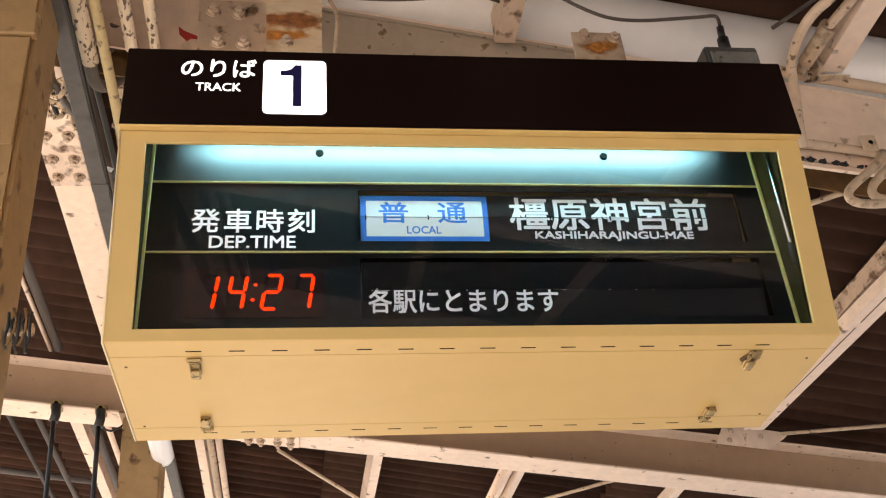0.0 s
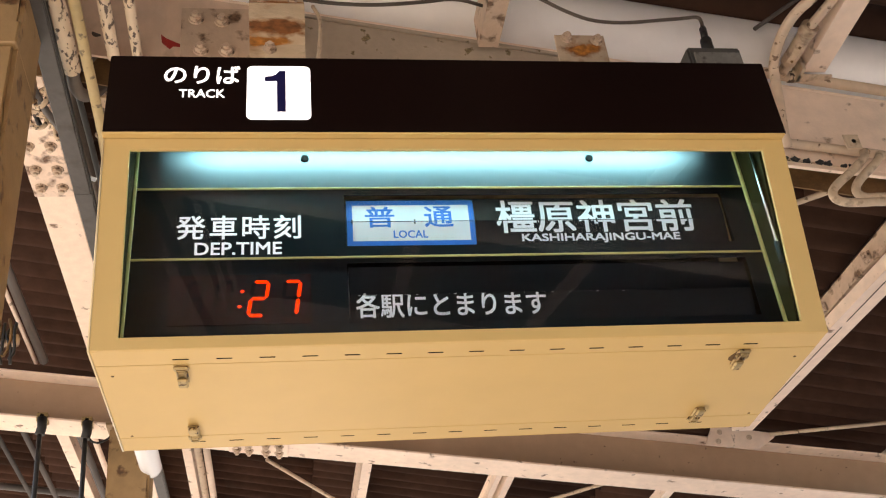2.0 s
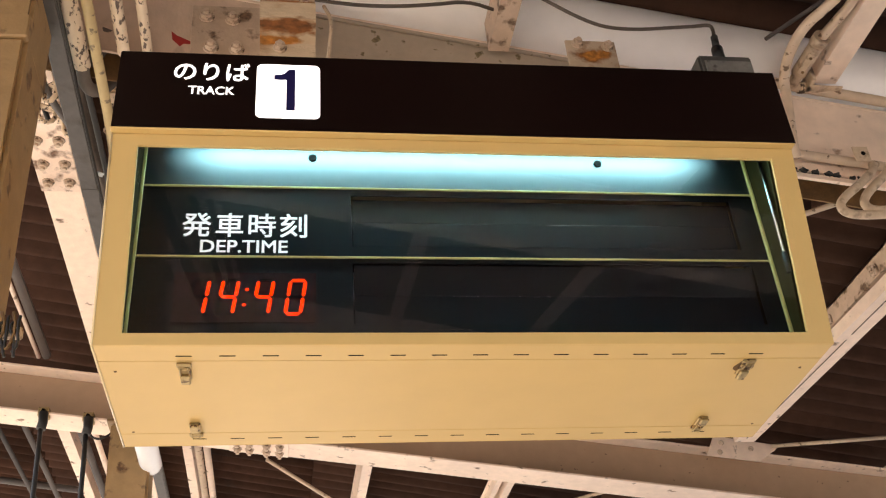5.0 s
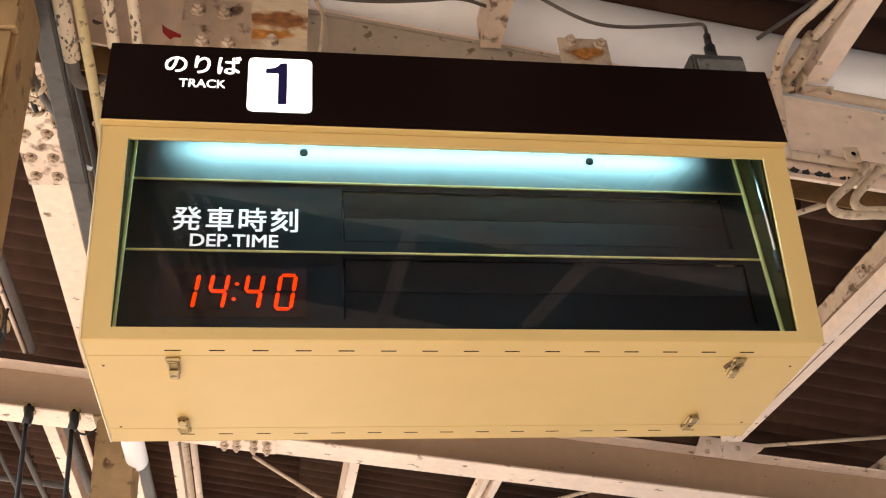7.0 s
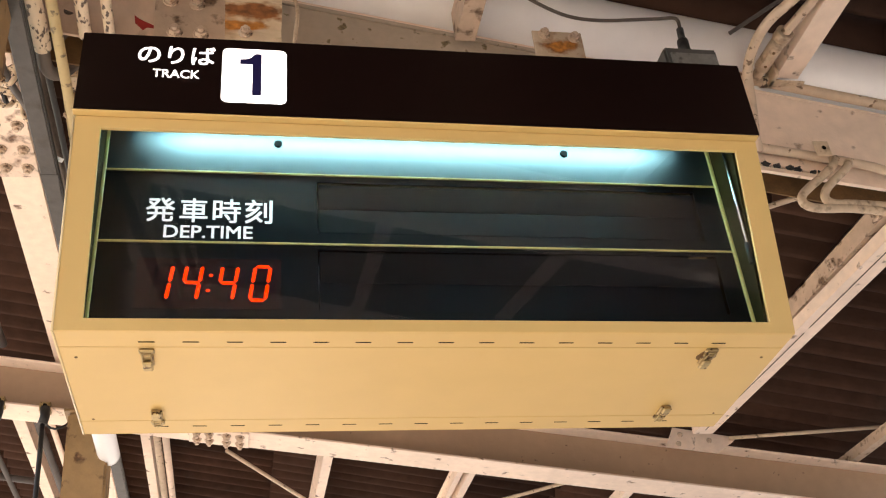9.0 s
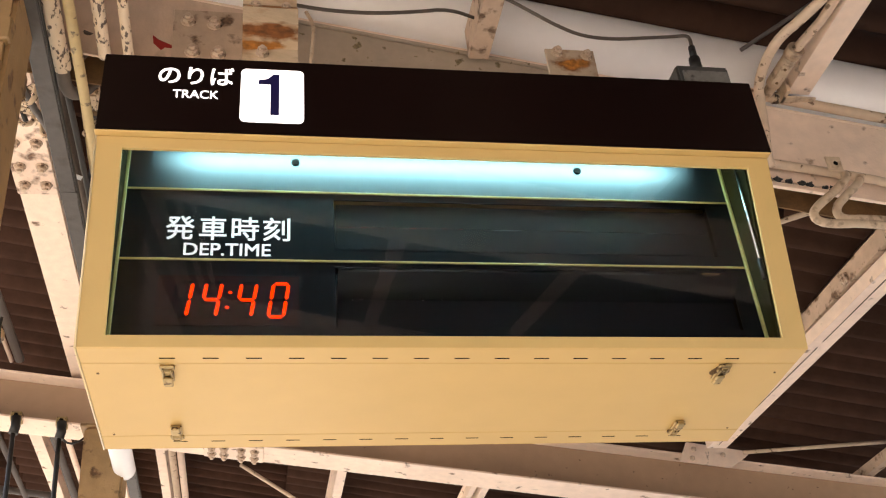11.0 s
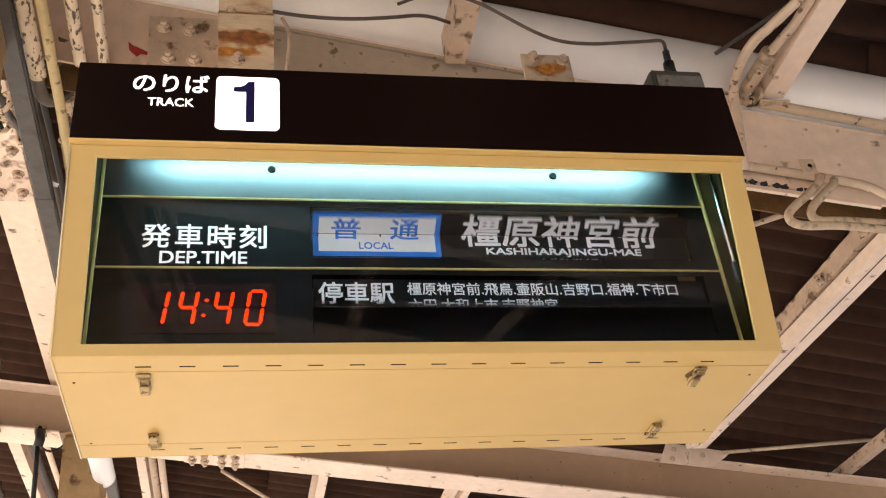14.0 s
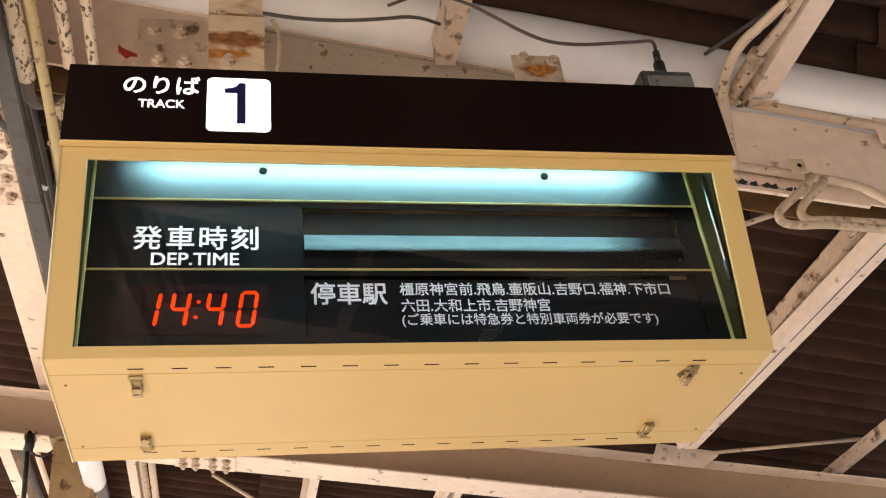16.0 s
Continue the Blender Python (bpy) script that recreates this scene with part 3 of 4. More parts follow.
for x in (0.081, 1.382):
    part("lamp_holder", block(x, x + 0.017, 0.000, 0.040, 0.535, 0.585, 0.002), PAPER, board)
part("gas_strut", sweep([(1.444, -0.022, 0.50), (1.446, -0.005, 0.225)], 0.0042, 10), CHROME, board, "polished strut rod")
part("strut_sleeve", sweep([(1.446, -0.005, 0.225), (1.4465, -0.002, 0.175)], 0.0062, 10), BLACK, board)
for ch, x0, x1 in (("発", 0.142, 0.201), ("車", 0.2125, 0.269), ("時", 0.281, 0.338), ("刻", 0.348, 0.405)):
    flat("lettering", glyphs(ch, x0, x1, 0.298, 0.359, 0.013), PY - 0.0006, LEGEND, board, "white lettering")
flat("lettering", glyphs("DEP.TIME", 0.182, 0.364, 0.2575, 0.2885, 0.022), PY - 0.0006, LEGEND, board, "white lettering")

# red clock: every segment is a vane with one glowing side
clock = part("clock_window", block(0.135, 0.425, PY - 0.0025, PY - 0.0004, 0.085, 0.205), LED_WINDOW, board, "dark red clock window")


def vane(length, wide=0.0082):
    bm = bmesh.new()
    h, w = length / 2, wide / 2
    prof = [(-h, 0), (-h + w, -w), (h - w, -w), (h, 0), (h - w, w), (-h + w, w)]
    for y, flip, s in ((-0.0002, False, 0.92), (0.0002, True, 1.0)):
        f = bm.faces.new([bm.verts.new((x * (1 - (1 - s) * w / h), y, z * s)) for x, z in (prof[::-1] if flip else prof)])
        f.material_index = 1 if flip else 0
    me = bpy.data.meshes.new("segment")
    bm.to_mesh(me)
    bm.free()
    me.materials.append(LED_ON)
    me.materials.append(LED_OFF)
    return me


DW, DH, SLANT = 0.031, 0.081, 0.14
VANE_H, VANE_V, VANE_DOT = vane(DW - 0.001), vane(DH / 2 - 0.002), vane(0.0105, 0.0078)
TILT_V = math.degrees(math.atan(SLANT))
SEGS = {"a": (0.5, 1, 0), "b": (1, 0.75, 1), "c": (1, 0.25, 1), "d": (0.5, 0, 0), "e": (0, 0.25, 1), "f": (0, 0.75, 1), "g": (0.5, 0.5, 0)}
DIGITS = {"1": "bc", "4": "fgbc", "2": "abged", "7": "abc", "0": "abcdef"}
segments = []          # (object, base pose, lit before, lit after, time off, time on)
for left, first, then, off, on in ((0.160, "1", "1", 1.95, 4.06), (0.219, "4", "4", 1.95, 4.06), (0.2905, "2", "4", 2.14, 4.14), (0.3565, "7", "0", 2.14, 4.14)):
    for key, (fx, fz, upright) in SEGS.items():
        z = 0.105 + fz * DH
        x = left + 0.005 + fx * DW + SLANT * fz * DH * 0.98
        s = new("segment", VANE_V if upright else VANE_H)
        s.parent = clock
        segments.append((s, pose(x, PY - 0.0033, z, 0, -90 + TILT_V if upright else 0, 0), key in DIGITS[first], key in DIGITS[then], off, on))
for fz in (0.27, 0.72):
    s = new("segment", VANE_DOT)
    s.parent = clock
    segments.append((s, pose(0.275 + SLANT * fz * DH, PY - 0.0033, 0.105 + fz * DH, 0, 0, 0), True, True, 2.14, 4.14))

# ---- flaps ----
KASHI = [("橿原神宮前", 0.843, 1.308, 0.317, 0.402, WHITE, 0.016), ("KASHIHARAJINGU-MAE", 0.897, 1.266, 0.2895, 0.3125, WHITE, 0.034)]


def three(a, b, c, roman, r0, r1):
    return [(a, 0.847, 0.948, 0.312, 0.398, WHITE, 0.016), (b, 1.026, 1.120, 0.312, 0.398, WHITE, 0.016), (c, 1.212, 1.306, 0.312, 0.398, WHITE, 0.016),
            (roman, r0, r1, 0.286, 0.309, WHITE, 0.034)]


def two(a, b, roman, r0, r1):
    return [(a, 0.850, 0.950, 0.312, 0.398, WHITE, 0.018), (b, 1.214, 1.310, 0.312, 0.398, WHITE, 0.016), (roman, r0, r1, 0.288, 0.311, WHITE, 0.034)]


YOSHINO = two("吉", "野", "YOSHINO", 1.022, 1.166)
MUDA = two("六", "田", "MUDA", 1.035, 1.137)
SHIMO = three("下", "市", "口", "SHIMOICHIGUCHI", 0.940, 1.216)
TSUBO = three("壷", "阪", "山", "TSUBOSAKAYAMA", 0.942, 1.224)
YOSHIG = three("吉", "野", "口", "YOSHINOGUCHI", 0.958, 1.205)


def framed(m, words, roman, r0, r1):
    """A white train-class field with a coloured border and coloured words."""
    out = [(None, 0.505, 0.792, 0.2865, 0.4045, m, 0), (None, 0.518, 0.780, 0.2995, 0.3915, PAPER, 0)]
    n = len(words)
    step, wide = (0.132, 0.064) if n == 2 else (0.0615, 0.050)
    x = 0.547 if n == 2 else 0.535
    for i, ch in enumerate(words):
        out.append((ch, x + i * step, x + i * step + wide, 0.333, 0.387, m, 0.016))
    return out + [(roman, r0, r1, 0.3065, 0.3245, m, 0.022)]


LOCAL = framed(BLUE, "普通", "LOCAL", 0.608, 0.684)
RAPID = framed(RED, "快速急行", "RAPID  EXPRESS", 0.556, 0.740)
EXPRESS = framed(ORANGE, "急行", "EXPRESS", 0.596, 0.696)
EXTRA = framed(ORANGE, "臨時急行", "EXPRESS  EXTRA", 0.548, 0.744)
SUBEXP = framed(ORANGE, "区間急行", "SUB.  EXP.", 0.592, 0.704)
LIMITED = [(None, 0.505, 0.792, 0.2865, 0.4045, RED, 0), ("特", 0.538, 0.616, 0.319, 0.385, WHITE, 0.018), ("急", 0.690, 0.762, 0.319, 0.385, WHITE, 0.018),
           ("LIMITED  EXPRESS", 0.534, 0.765, 0.290, 0.309, WHITE, 0.026)]
LINER = [(None, 0.505, 0.792, 0.2865, 0.4045, RED, 0), ("特", 0.527, 0.592, 0.319, 0.387, WHITE, 0.018), ("急", 0.605, 0.668, 0.319, 0.387, WHITE, 0.018),
         ("LIMITED  EXPRESS", 0.527, 0.680, 0.290, 0.308, WHITE, 0.022), (None, 0.675, 0.778, 0.357, 0.363, WHITE, 0), ("LINER", 0.692, 0.766, 0.328, 0.343, WHITE, 0.02)]
PASS = [("通", 0.700, 0.804, 0.319, 0.400, WHITE, 0.016), ("過", 1.066, 1.170, 0.319, 0.400, WHITE, 0.016), ("PASS", 0.898, 0.978, 0.299, 0.319, WHITE, 0.034)]
OUT = [("回", 0.700, 0.798, 0.319, 0.400, WHITE, 0.016), ("送", 1.066, 1.170, 0.319, 0.400, WHITE, 0.016), ("NOT  IN  SERVICE", 0.808, 1.070, 0.297, 0.317, WHITE, 0.034)]
TEST = [("試", 0.700, 0.804, 0.319, 0.400, WHITE, 0.016), ("運", 0.885, 0.990, 0.319, 0.400, WHITE, 0.016), ("転", 1.066, 1.170, 0.319, 0.400, WHITE, 0.016), ("TEST  RUN", 0.852, 1.028, 0.294, 0.314, WHITE, 0.034)]
CHARTER = [("団体専用", 0.700, 1.170, 0.319, 0.400, WHITE, 0.016), ("CHARTER", 0.860, 1.008, 0.294, 0.314, WHITE, 0.034)]

DRUM_UP = [LIMITED + YOSHINO, LINER + YOSHINO, LIMITED + KASHI, LINER + KASHI, LIMITED + SHIMO, LIMITED + MUDA, RAPID + YOSHINO, EXPRESS + YOSHINO,
           EXPRESS + KASHI, EXPRESS + SHIMO, EXTRA + KASHI, SUBEXP + KASHI, LOCAL + YOSHINO, LOCAL + KASHI, LOCAL + SHIMO, LOCAL + MUDA, LOCAL + TSUBO,
           LOCAL + YOSHIG, [], PASS, OUT, TEST, CHARTER] + [[]] * 45
STOP = ("停車駅", 0.512, 0.675, 0.162, 0.217, WHITE, 0.016)
ALL_LOW = [("各駅にとまります", 0.514, 0.923, 0.103, 0.158, WHITE, 0.014)]
ALL_HIGH = ("各駅にとまります", 0.514, 0.923, 0.158, 0.214, WHITE, 0.014)
THROUGH = ("橿原神宮前までとまりません", 0.512, 1.162, 0.156, 0.215, WHITE, 0.014)


def linked(name):
    return ("(橿原神宮前で" + name + "行に連絡)", 0.709, 1.156, 0.096, 0.138, WHITE, 0.010)


LONG1 = ("橿原神宮前.飛鳥.壷阪山.吉野口.福神", 0.708, 1.300, 0.165, 0.206, WHITE, 0.012)
MID1 = ("橿原神宮前.飛鳥.壷阪山", 0.708, 1.280, 0.163, 0.215, WHITE, 0.012)
DRUM_LOW = [[STOP, LONG1, ("下市口.六田.大和上市.吉野神宮", 0.720, 1.225, 0.105, 0.143, WHITE, 0.012)],
            [("橿原神宮前までとまりません", 0.512, 1.162, 0.103, 0.158, WHITE, 0.014)],
            [STOP, MID1, ("吉野口.福神", 0.715, 1.010, 0.103, 0.152, WHITE, 0.012)],
            [STOP, MID1, ("吉野口.福神.下市口", 0.715, 1.180, 0.103, 0.152, WHITE, 0.012)],
            [STOP, LONG1, ("大阿太.下市口.六田.大和上市.吉野神宮", 0.708, 1.330, 0.095, 0.132, WHITE, 0.010)],
            [STOP, ("橿原神宮前以遠各駅にとまります", 0.708, 1.345, 0.160, 0.207, WHITE, 0.014)],
            ALL_LOW, [ALL_HIGH, linked("壷阪山")], [ALL_HIGH, linked("吉野口")], [ALL_HIGH, linked("吉野")], [],
            [THROUGH, linked("六田")], [THROUGH, linked("吉野")], [],
            [STOP, ("橿原神宮前.飛鳥.壷阪山.吉野口.福神.下市口", 0.705, 1.328, 0.184, 0.217, WHITE, 0.012), ("六田.大和上市.吉野神宮", 0.705, 1.038, 0.142, 0.175, WHITE, 0.012),
             ("(ご乗車には特急券と特別車両券が必要です)", 0.704, 1.283, 0.104, 0.138, WHITE, 0.008)]] + [[]] * 46


def half(item, hinge, upper, layer):
    """The part of a word or field above or below the hinge, in the hinge's space; None if nothing is there."""
    body, x0, x1, z0, z1, m, weight = item
    if (upper and z1 <= hinge) or (not upper and z0 >= hinge):
        return None
    bm = sheet(x0, x1, z0, z1) if body is None else glyphs(body, x0, x1, z0, z1, weight)
    bmesh.ops.translate(bm, vec=(0, 0, -hinge), verts=bm.verts[:])
    keep = 1 if upper else -1
    bmesh.ops.bisect_plane(bm, geom=bm.verts[:] + bm.edges[:] + bm.faces[:], plane_co=(0, 0, (0.0016 if upper else 0.0004) * keep), plane_no=(0, 0, keep), clear_inner=True)
    for v in bm.verts:
        v.co.y += -0.00032 - 0.00006 * layer
        if not upper:
            v.co.y, v.co.z = -v.co.y, -v.co.z
    return bm


def drum(messages, hinge, reach, x0, x1, dx, dz):
    """Leaves on one hinge: the front shows the upper half of a message, the back the lower half of the next."""
    messages = [[(w, a + dx, b + dx, c + dz, d + dz, m, k) for w, a, b, c, d, m, k in msg] for msg in messages]
    leaves = []
    me = bpy.data.meshes.new("flap")
    bm = block(x0 + 0.003, x1 - 0.003, -0.0002, 0.0002, 0.0006, reach)
    bm.to_mesh(me)
    bm.free()
    me.materials.append(LEAF)
    for i, msg in enumerate(messages):
        leaf = new("flap", me)
        leaf.parent = board
        for upper, items in ((True, msg), (False, messages[(i + 1) % len(messages)])):
            for k, item in enumerate(items):
                layer = 0 if item[0] is None and k == 0 else (1 if item[0] is None and item[5] is PAPER else 2)
                bm = half(item, hinge, upper, layer)
                if bm is not None:
                    part("colour_field" if item[0] is None else "word", bm, item[5], leaf)
        leaves.append(leaf)
    return leaves


for k in range(6):
    part("hinge_clip", block(0.5165 + 0.1394 * k, 0.5195 + 0.1394 * k, PY + 0.0085, PY + 0.0092, 0.3395, 0.3515), SLOT, board)
UP_H, LOW_H, FLAP_Y = 0.3465, 0.157, PY + 0.010
flaps_up = drum(DRUM_UP, UP_H, 0.062, UX0, UX1, 0.001, 0.0)
flaps_low = drum(DRUM_LOW, LOW_H, 0.070, LX0, LX1, 0.004, 0.002)


# ---- fittings round the board ----
SUP = pose(0, 0, 0, 90)     # bolt axis towards -y
DOWN = pose(0, 0, 0, 180)   # bolt axis down


def conduit(points, r, label, m=CONDUIT, name="conduit", category="pipe", steps=2, group="conduits", saddles=()):
    t = tagged(part(name, sweep(points, r, 14, smooth_steps=steps), m), label, category, group)
    for p in saddles:
        part("saddle", sweep([(p[0] - 0.014, p[1], p[2]), (p[0] + 0.014, p[1], p[2])], r * 1.16, 14), FLAKED, t)
    return t


def along(x, z):
    return z + FALL * x


# white duct above the near beam
duct = thing("duct", "smooth white painted round duct above the beam", "duct", (0, 0, 0))
part("pipe", sweep([(-3.0, 0.66, along(-3.0, 4.372)), (4.5, 0.66, along(4.5, 4.372))], 0.141, 40), PIPEW, duct)
for x in (-1.0, 3.1):
    part("sleeve", sweep([(x, 0.66, along(x, 4.372)), (x + 0.10, 0.66, along(x + 0.10, 4.372))], 0.1445, 40), PIPEW, duct)

# splice on the near beam
splice = part("splice_plate", block(0.080, 0.292, -0.099, -0.077, 3.90, 4.122, 0.002), WORN_SHADED, beam_near, "bolted splice plate with flaking paint")
for x, z in ((0.125, 4.072), (0.205, 4.062), (0.142, 3.941), (0.219, 3.937)):
    bolt(splice, Matrix.Translation((x, -0.099, z)) @ SUP, 1.2)
rs = bmesh.new()
rs.faces.new([rs.verts.new(p) for p in ((0.019, 0, 4.025), (0.023, 0, 3.990), (0.047, 0, 3.962), (0.058, 0, 3.974), (0.078, 0, 3.972), (0.080, 0, 3.984), (0.036, 0, 4.008))])
flat("primer_patch", rs, -0.0785, REDSPOT, beam_near, "red primer showing through")
# this half's colour holds its stains and also the dimmer light there
part("web_plate", sloped(block(-3.0, 1.3495, -0.0765, -0.0665, BEAM_LOW + 0.014, BEAM_LOW + 0.325, 0.001)), WEB_DIRT_SHADE, beam_near, "stained front web, darkened for the dimmer light")
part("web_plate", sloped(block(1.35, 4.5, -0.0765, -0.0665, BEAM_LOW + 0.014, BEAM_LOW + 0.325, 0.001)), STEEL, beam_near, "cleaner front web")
part("lip", sloped(block(0.31, 1.30, -0.090, -0.078, BEAM_LOW + 0.303, BEAM_LOW + 0.315, 0.002)), BEAMP, beam_near, "yellowed stained lip")
part("weathered_strip", sloped(block(0.31, 1.35, -0.0815, -0.0768, BEAM_LOW + 0.02, BEAM_LOW + 0.301, 0.001)), BEAMP, beam_near, "grey green weathered plate")
part("ledge", prism([(1.55, 3.566), (2.40, 3.436), (2.40, 3.452), (1.55, 3.582)], "y", -0.078, -0.064), STEEL, beam_near, "pale lower ledge")


def lump(x, y, z, r, seed):
    """A small uneven crumb of dirt or flaked paint."""
    bm = bmesh.new()
    bmesh.ops.create_icosphere(bm, subdivisions=2, radius=r)
    for v in bm.verts:
        k = 0.7 + 0.7 * noise.noise(v.co * (1.6 / r) + Vector((seed, 0, 0)))
        v.co = Vector((v.co.x * k * 1.5 + x, v.co.y * k + y, v.co.z * k * 0.9 + z))
    return bm


for k in range(22):
    x = 1.78 + 0.019 * k + 0.006 * math.sin(5 * k)
    r = 0.006 + 0.009 * abs(math.sin(2.3 * k))
    part("debris", lump(x, -0.070 + 0.010 * math.sin(3 * k), 3.586 - 0.153 * (x - 1.55) - 0.003 + 0.6 * r, r, 3.7 * k), (BLACK, FLAKED, BLACK, GRIME_SHADE)[k % 4], beam_near)

# rusted hangers that carry the board
hanger = thing("hanger_bracket", "rusty bent steel hanger bracket bolted over the board", "bracket", (0.368, 0.30, 0), "board hangers")
prof = [(0.0, 3.275), (0.0, 3.70), (-0.055, 3.735), (-0.055, 3.79), (0.0, 3.86), (0.0, 4.02), (0.30, 4.02), (0.30, 4.03), (-0.008, 4.03), (-0.008, 3.862),
        (-0.063, 3.793), (-0.063, 3.732), (-0.008, 3.692), (-0.008, 3.275)]
part("strap", prism(prof, "x", -0.074, 0.076), RUST, hanger)
for x, z in ((-0.04, 3.835), (0.045, 3.83), (-0.02, 3.675)):
    bolt(hanger, Matrix.Translation((x, -0.009 if z < 3.7 else -0.024, z)) @ SUP, 0.95)
hanger2 = thing("hanger_bracket", "flat rusty steel hanger plate with two bolts", "bracket", (1.232, 0.30, 0), "board hangers")
part("strap", block(-0.074, 0.074, -0.008, 0.0, 3.275, 3.748, 0.002), RUST_PLATE, hanger2)
part("arm", block(-0.03, 0.03, 0.0005, 0.298, 3.665, 3.677, 0.002), RUST_PLATE, hanger2)
for x, z in ((-0.040, 3.733), (0.048, 3.724)):
    bolt(hanger2, Matrix.Translation((x, -0.008, z)) @ SUP, 0.9)


# supply box with its plug and lead
supply = thing("supply_box", "small weathered grey supply box on the board", "box", (1.470, 0.03, 3.302))
part("body", block(-0.070, 0.074, 0.0, 0.09, 0.002, 0.150, 0.006, seg=2), GREYBOX, supply)
part("lid", block(-0.058, 0.066, -0.006, -0.0005, 0.020, 0.126, 0.002), BOXLID, supply, "pale weathered lid")
plug = part("plug", sweep([(0.006, 0.03, 0.151), (0.006, 0.032, 0.18), (0.008, 0.034, 0.205)], 0.015, 12), BLACK, supply, "black rubber plug")
part("boot", sweep([(0.008, 0.034, 0.205), (0.012, 0.036, 0.250)], 0.0095, 12), BLACK, plug)
conduit([(1.482, 0.066, 3.55), (1.488, 0.07, 3.585), (1.500, 0.10, 3.632), (1.470, 0.12, 3.645), (1.399, 0.12, 3.636), (1.296, 0.12, 3.622), (1.205, 0.12, 3.627), (1.137, 0.12, 3.662), (1.078, 0.12, 3.706), (1.0, 0.14, 3.79), (0.9, 0.18, 3.87), (0.80, 0.25, 3.88)],
        0.0048, "thin grey supply lead sagging from the beam", CABLE, "cable", "cable", 2, "cables")
conduit([(0.43, 0.32, 3.90), (0.535, 0.32, 3.883), (0.663, 0.32, 3.881), (0.795, 0.32, 3.898), (0.90, 0.34, 3.94), (1.02, 0.45, 4.02)],
        0.0055, "dark cable slung along the beam", CABLE, "cable", "cable", 2, "cables")
conduit([(0.47, 0.29, 3.84), (0.49, 0.28, 3.78), (0.485, 0.28, 3.70), (0.475, 0.30, 3.62)], 0.0055, "grey lead looped beside the hanger", WORN, "cable", "cable", 2, "cables")

# conduits that run under the canopy along the platform
for x, z, r, m, ya, yb in ((-0.245, 3.93, 0.026, FLAKED, -6, 0.66), (-0.115, 3.93, 0.019, FLAKED, -6, 0.60), (-0.045, 3.93, 0.016, FLAKED, -6, 0.60)):
    conduit([(x, ya, z), (x, yb, z)], r, "cream conduit with flaking paint under the canopy", m, steps=0)
conduit([(-0.165, -6, 3.875), (-0.184, 0.84, 3.875), (-0.195, 3.4, 3.875)], 0.016, "pale yellow conduit beside the board", YELLOWP, steps=0)
conduit([(-0.245, 0.64, 3.93), (-0.25, 0.76, 3.93), (-0.22, 0.84, 3.98), (-0.16, 0.86, 4.10)], 0.021, "dark bent flexible conduit", CABLE)
tray = thing("cable_trunking", "grey steel cable trunking under the beams", "trunking", (-0.295, 0, 3.875))
part("channel", block(-0.027, 0.028, -6, 7.0, 0.0, 0.030, 0.003), GREY, tray)
for y in (-2.0, 1.22, 3.2):
    part("joint_strip", block(-0.0285, 0.0295, y, y + 0.05, -0.0015, 0.032, 0.001), GREY, tray)
part("side_lip", block(0.0285, 0.033, -6, 7.0, 0.004, 0.026, 0.001), BLACK, tray, "dark folded edge")
for x, y, z in ((-0.20, 1.05, 4.0), (-0.155, 0.95, 3.96)):
    t = thing("clamp", "small flaking pipe clamp", "clamp", (x, y, z), "pipe clamps")
    part("saddle", sweep([(-0.03, 0, 0), (0, -0.02, -0.03), (0.03, 0, 0)], 0.012, 8, smooth_steps=1), FLAKED, t)

# bolted splice under the left purlin
sp = thing("splice_plate", "white purlin splice plate with six bolts", "plate", (-0.54, 1.65, BEAM_TOP + 0.19 * 0.54 - 0.012))
part("plate", block(-0.080, 0.080, -0.34, 0.22, 0.0, 0.0115, 0.002), SOOTY, sp)
for i in (-1, 1):
    for y in (-0.12, 0.03, 0.15):
        bolt(sp, Matrix.Translation((i * 0.042, y, -0.001)) @ DOWN, 1.25)

# old brackets and flakes behind the trunking
for x, y, z, a in ((-0.47, 1.20, 4.22, 20), (-0.42, 1.02, 4.16, -35), (-0.50, 0.98, 4.20, 60), (-0.40, 1.30, 4.24, 10)):
    t = thing("clamp", "corroded pipe clamp with flaking paint", "clamp", (x, y, z), "pipe clamps")
    t.rotation_euler = (0, 0, radians(a))
    part("strap", block(-0.055, 0.055, -0.016, 0.016, -0.004, 0.004, 0.001), FLAKED, t)
    part("ring", sweep([(-0.03, 0, -0.002), (-0.028, 0, -0.05), (0.0, 0, -0.07), (0.028, 0, -0.05), (0.03, 0, -0.002)], 0.009, 8, smooth_steps=1), FLAKED, t)
conduit([(-0.46, 0.80, 4.17), (-0.44, 1.05, 4.15), (-0.38, 1.25, 4.16), (-0.36, 1.6, 4.2)], 0.013, "dark tangled lead behind the trunking", DARKROD, "cable", "cable", 2, "cables")

conduit([(-0.17, 0.60, 4.03), (-0.184, 0.658, 4.0), (-0.225, 0.70, 3.995), (-0.256, 0.743, 3.99), (-0.278, 0.828, 3.99), (-0.286, 0.938, 4.0), (-0.284, 1.085, 4.0), (-0.279, 1.243, 4.0), (-0.275, 1.394, 4.01), (-0.27, 2.2, 4.02)],
        0.017, "dusty grey brown flexible conduit beside the trunking", FLEX, "flexible_conduit")
conduit([(-0.265, -3, 3.955), (-0.255, 0.70, 3.96), (-0.25, 1.1, 3.97), (-0.245, 2.4, 3.97), (-0.25, 3.45, 3.96)], 0.010, "black cable lying along the trunking", BLACK, "cable", "cable", 1, "cables")
conduit([(-0.215, 0.86, 4.02), (-0.225, 1.2, 4.02), (-0.225, 3.45, 4.02)], 0.016, "dull olive conduit behind the yellow one", YELLOWP, steps=0)
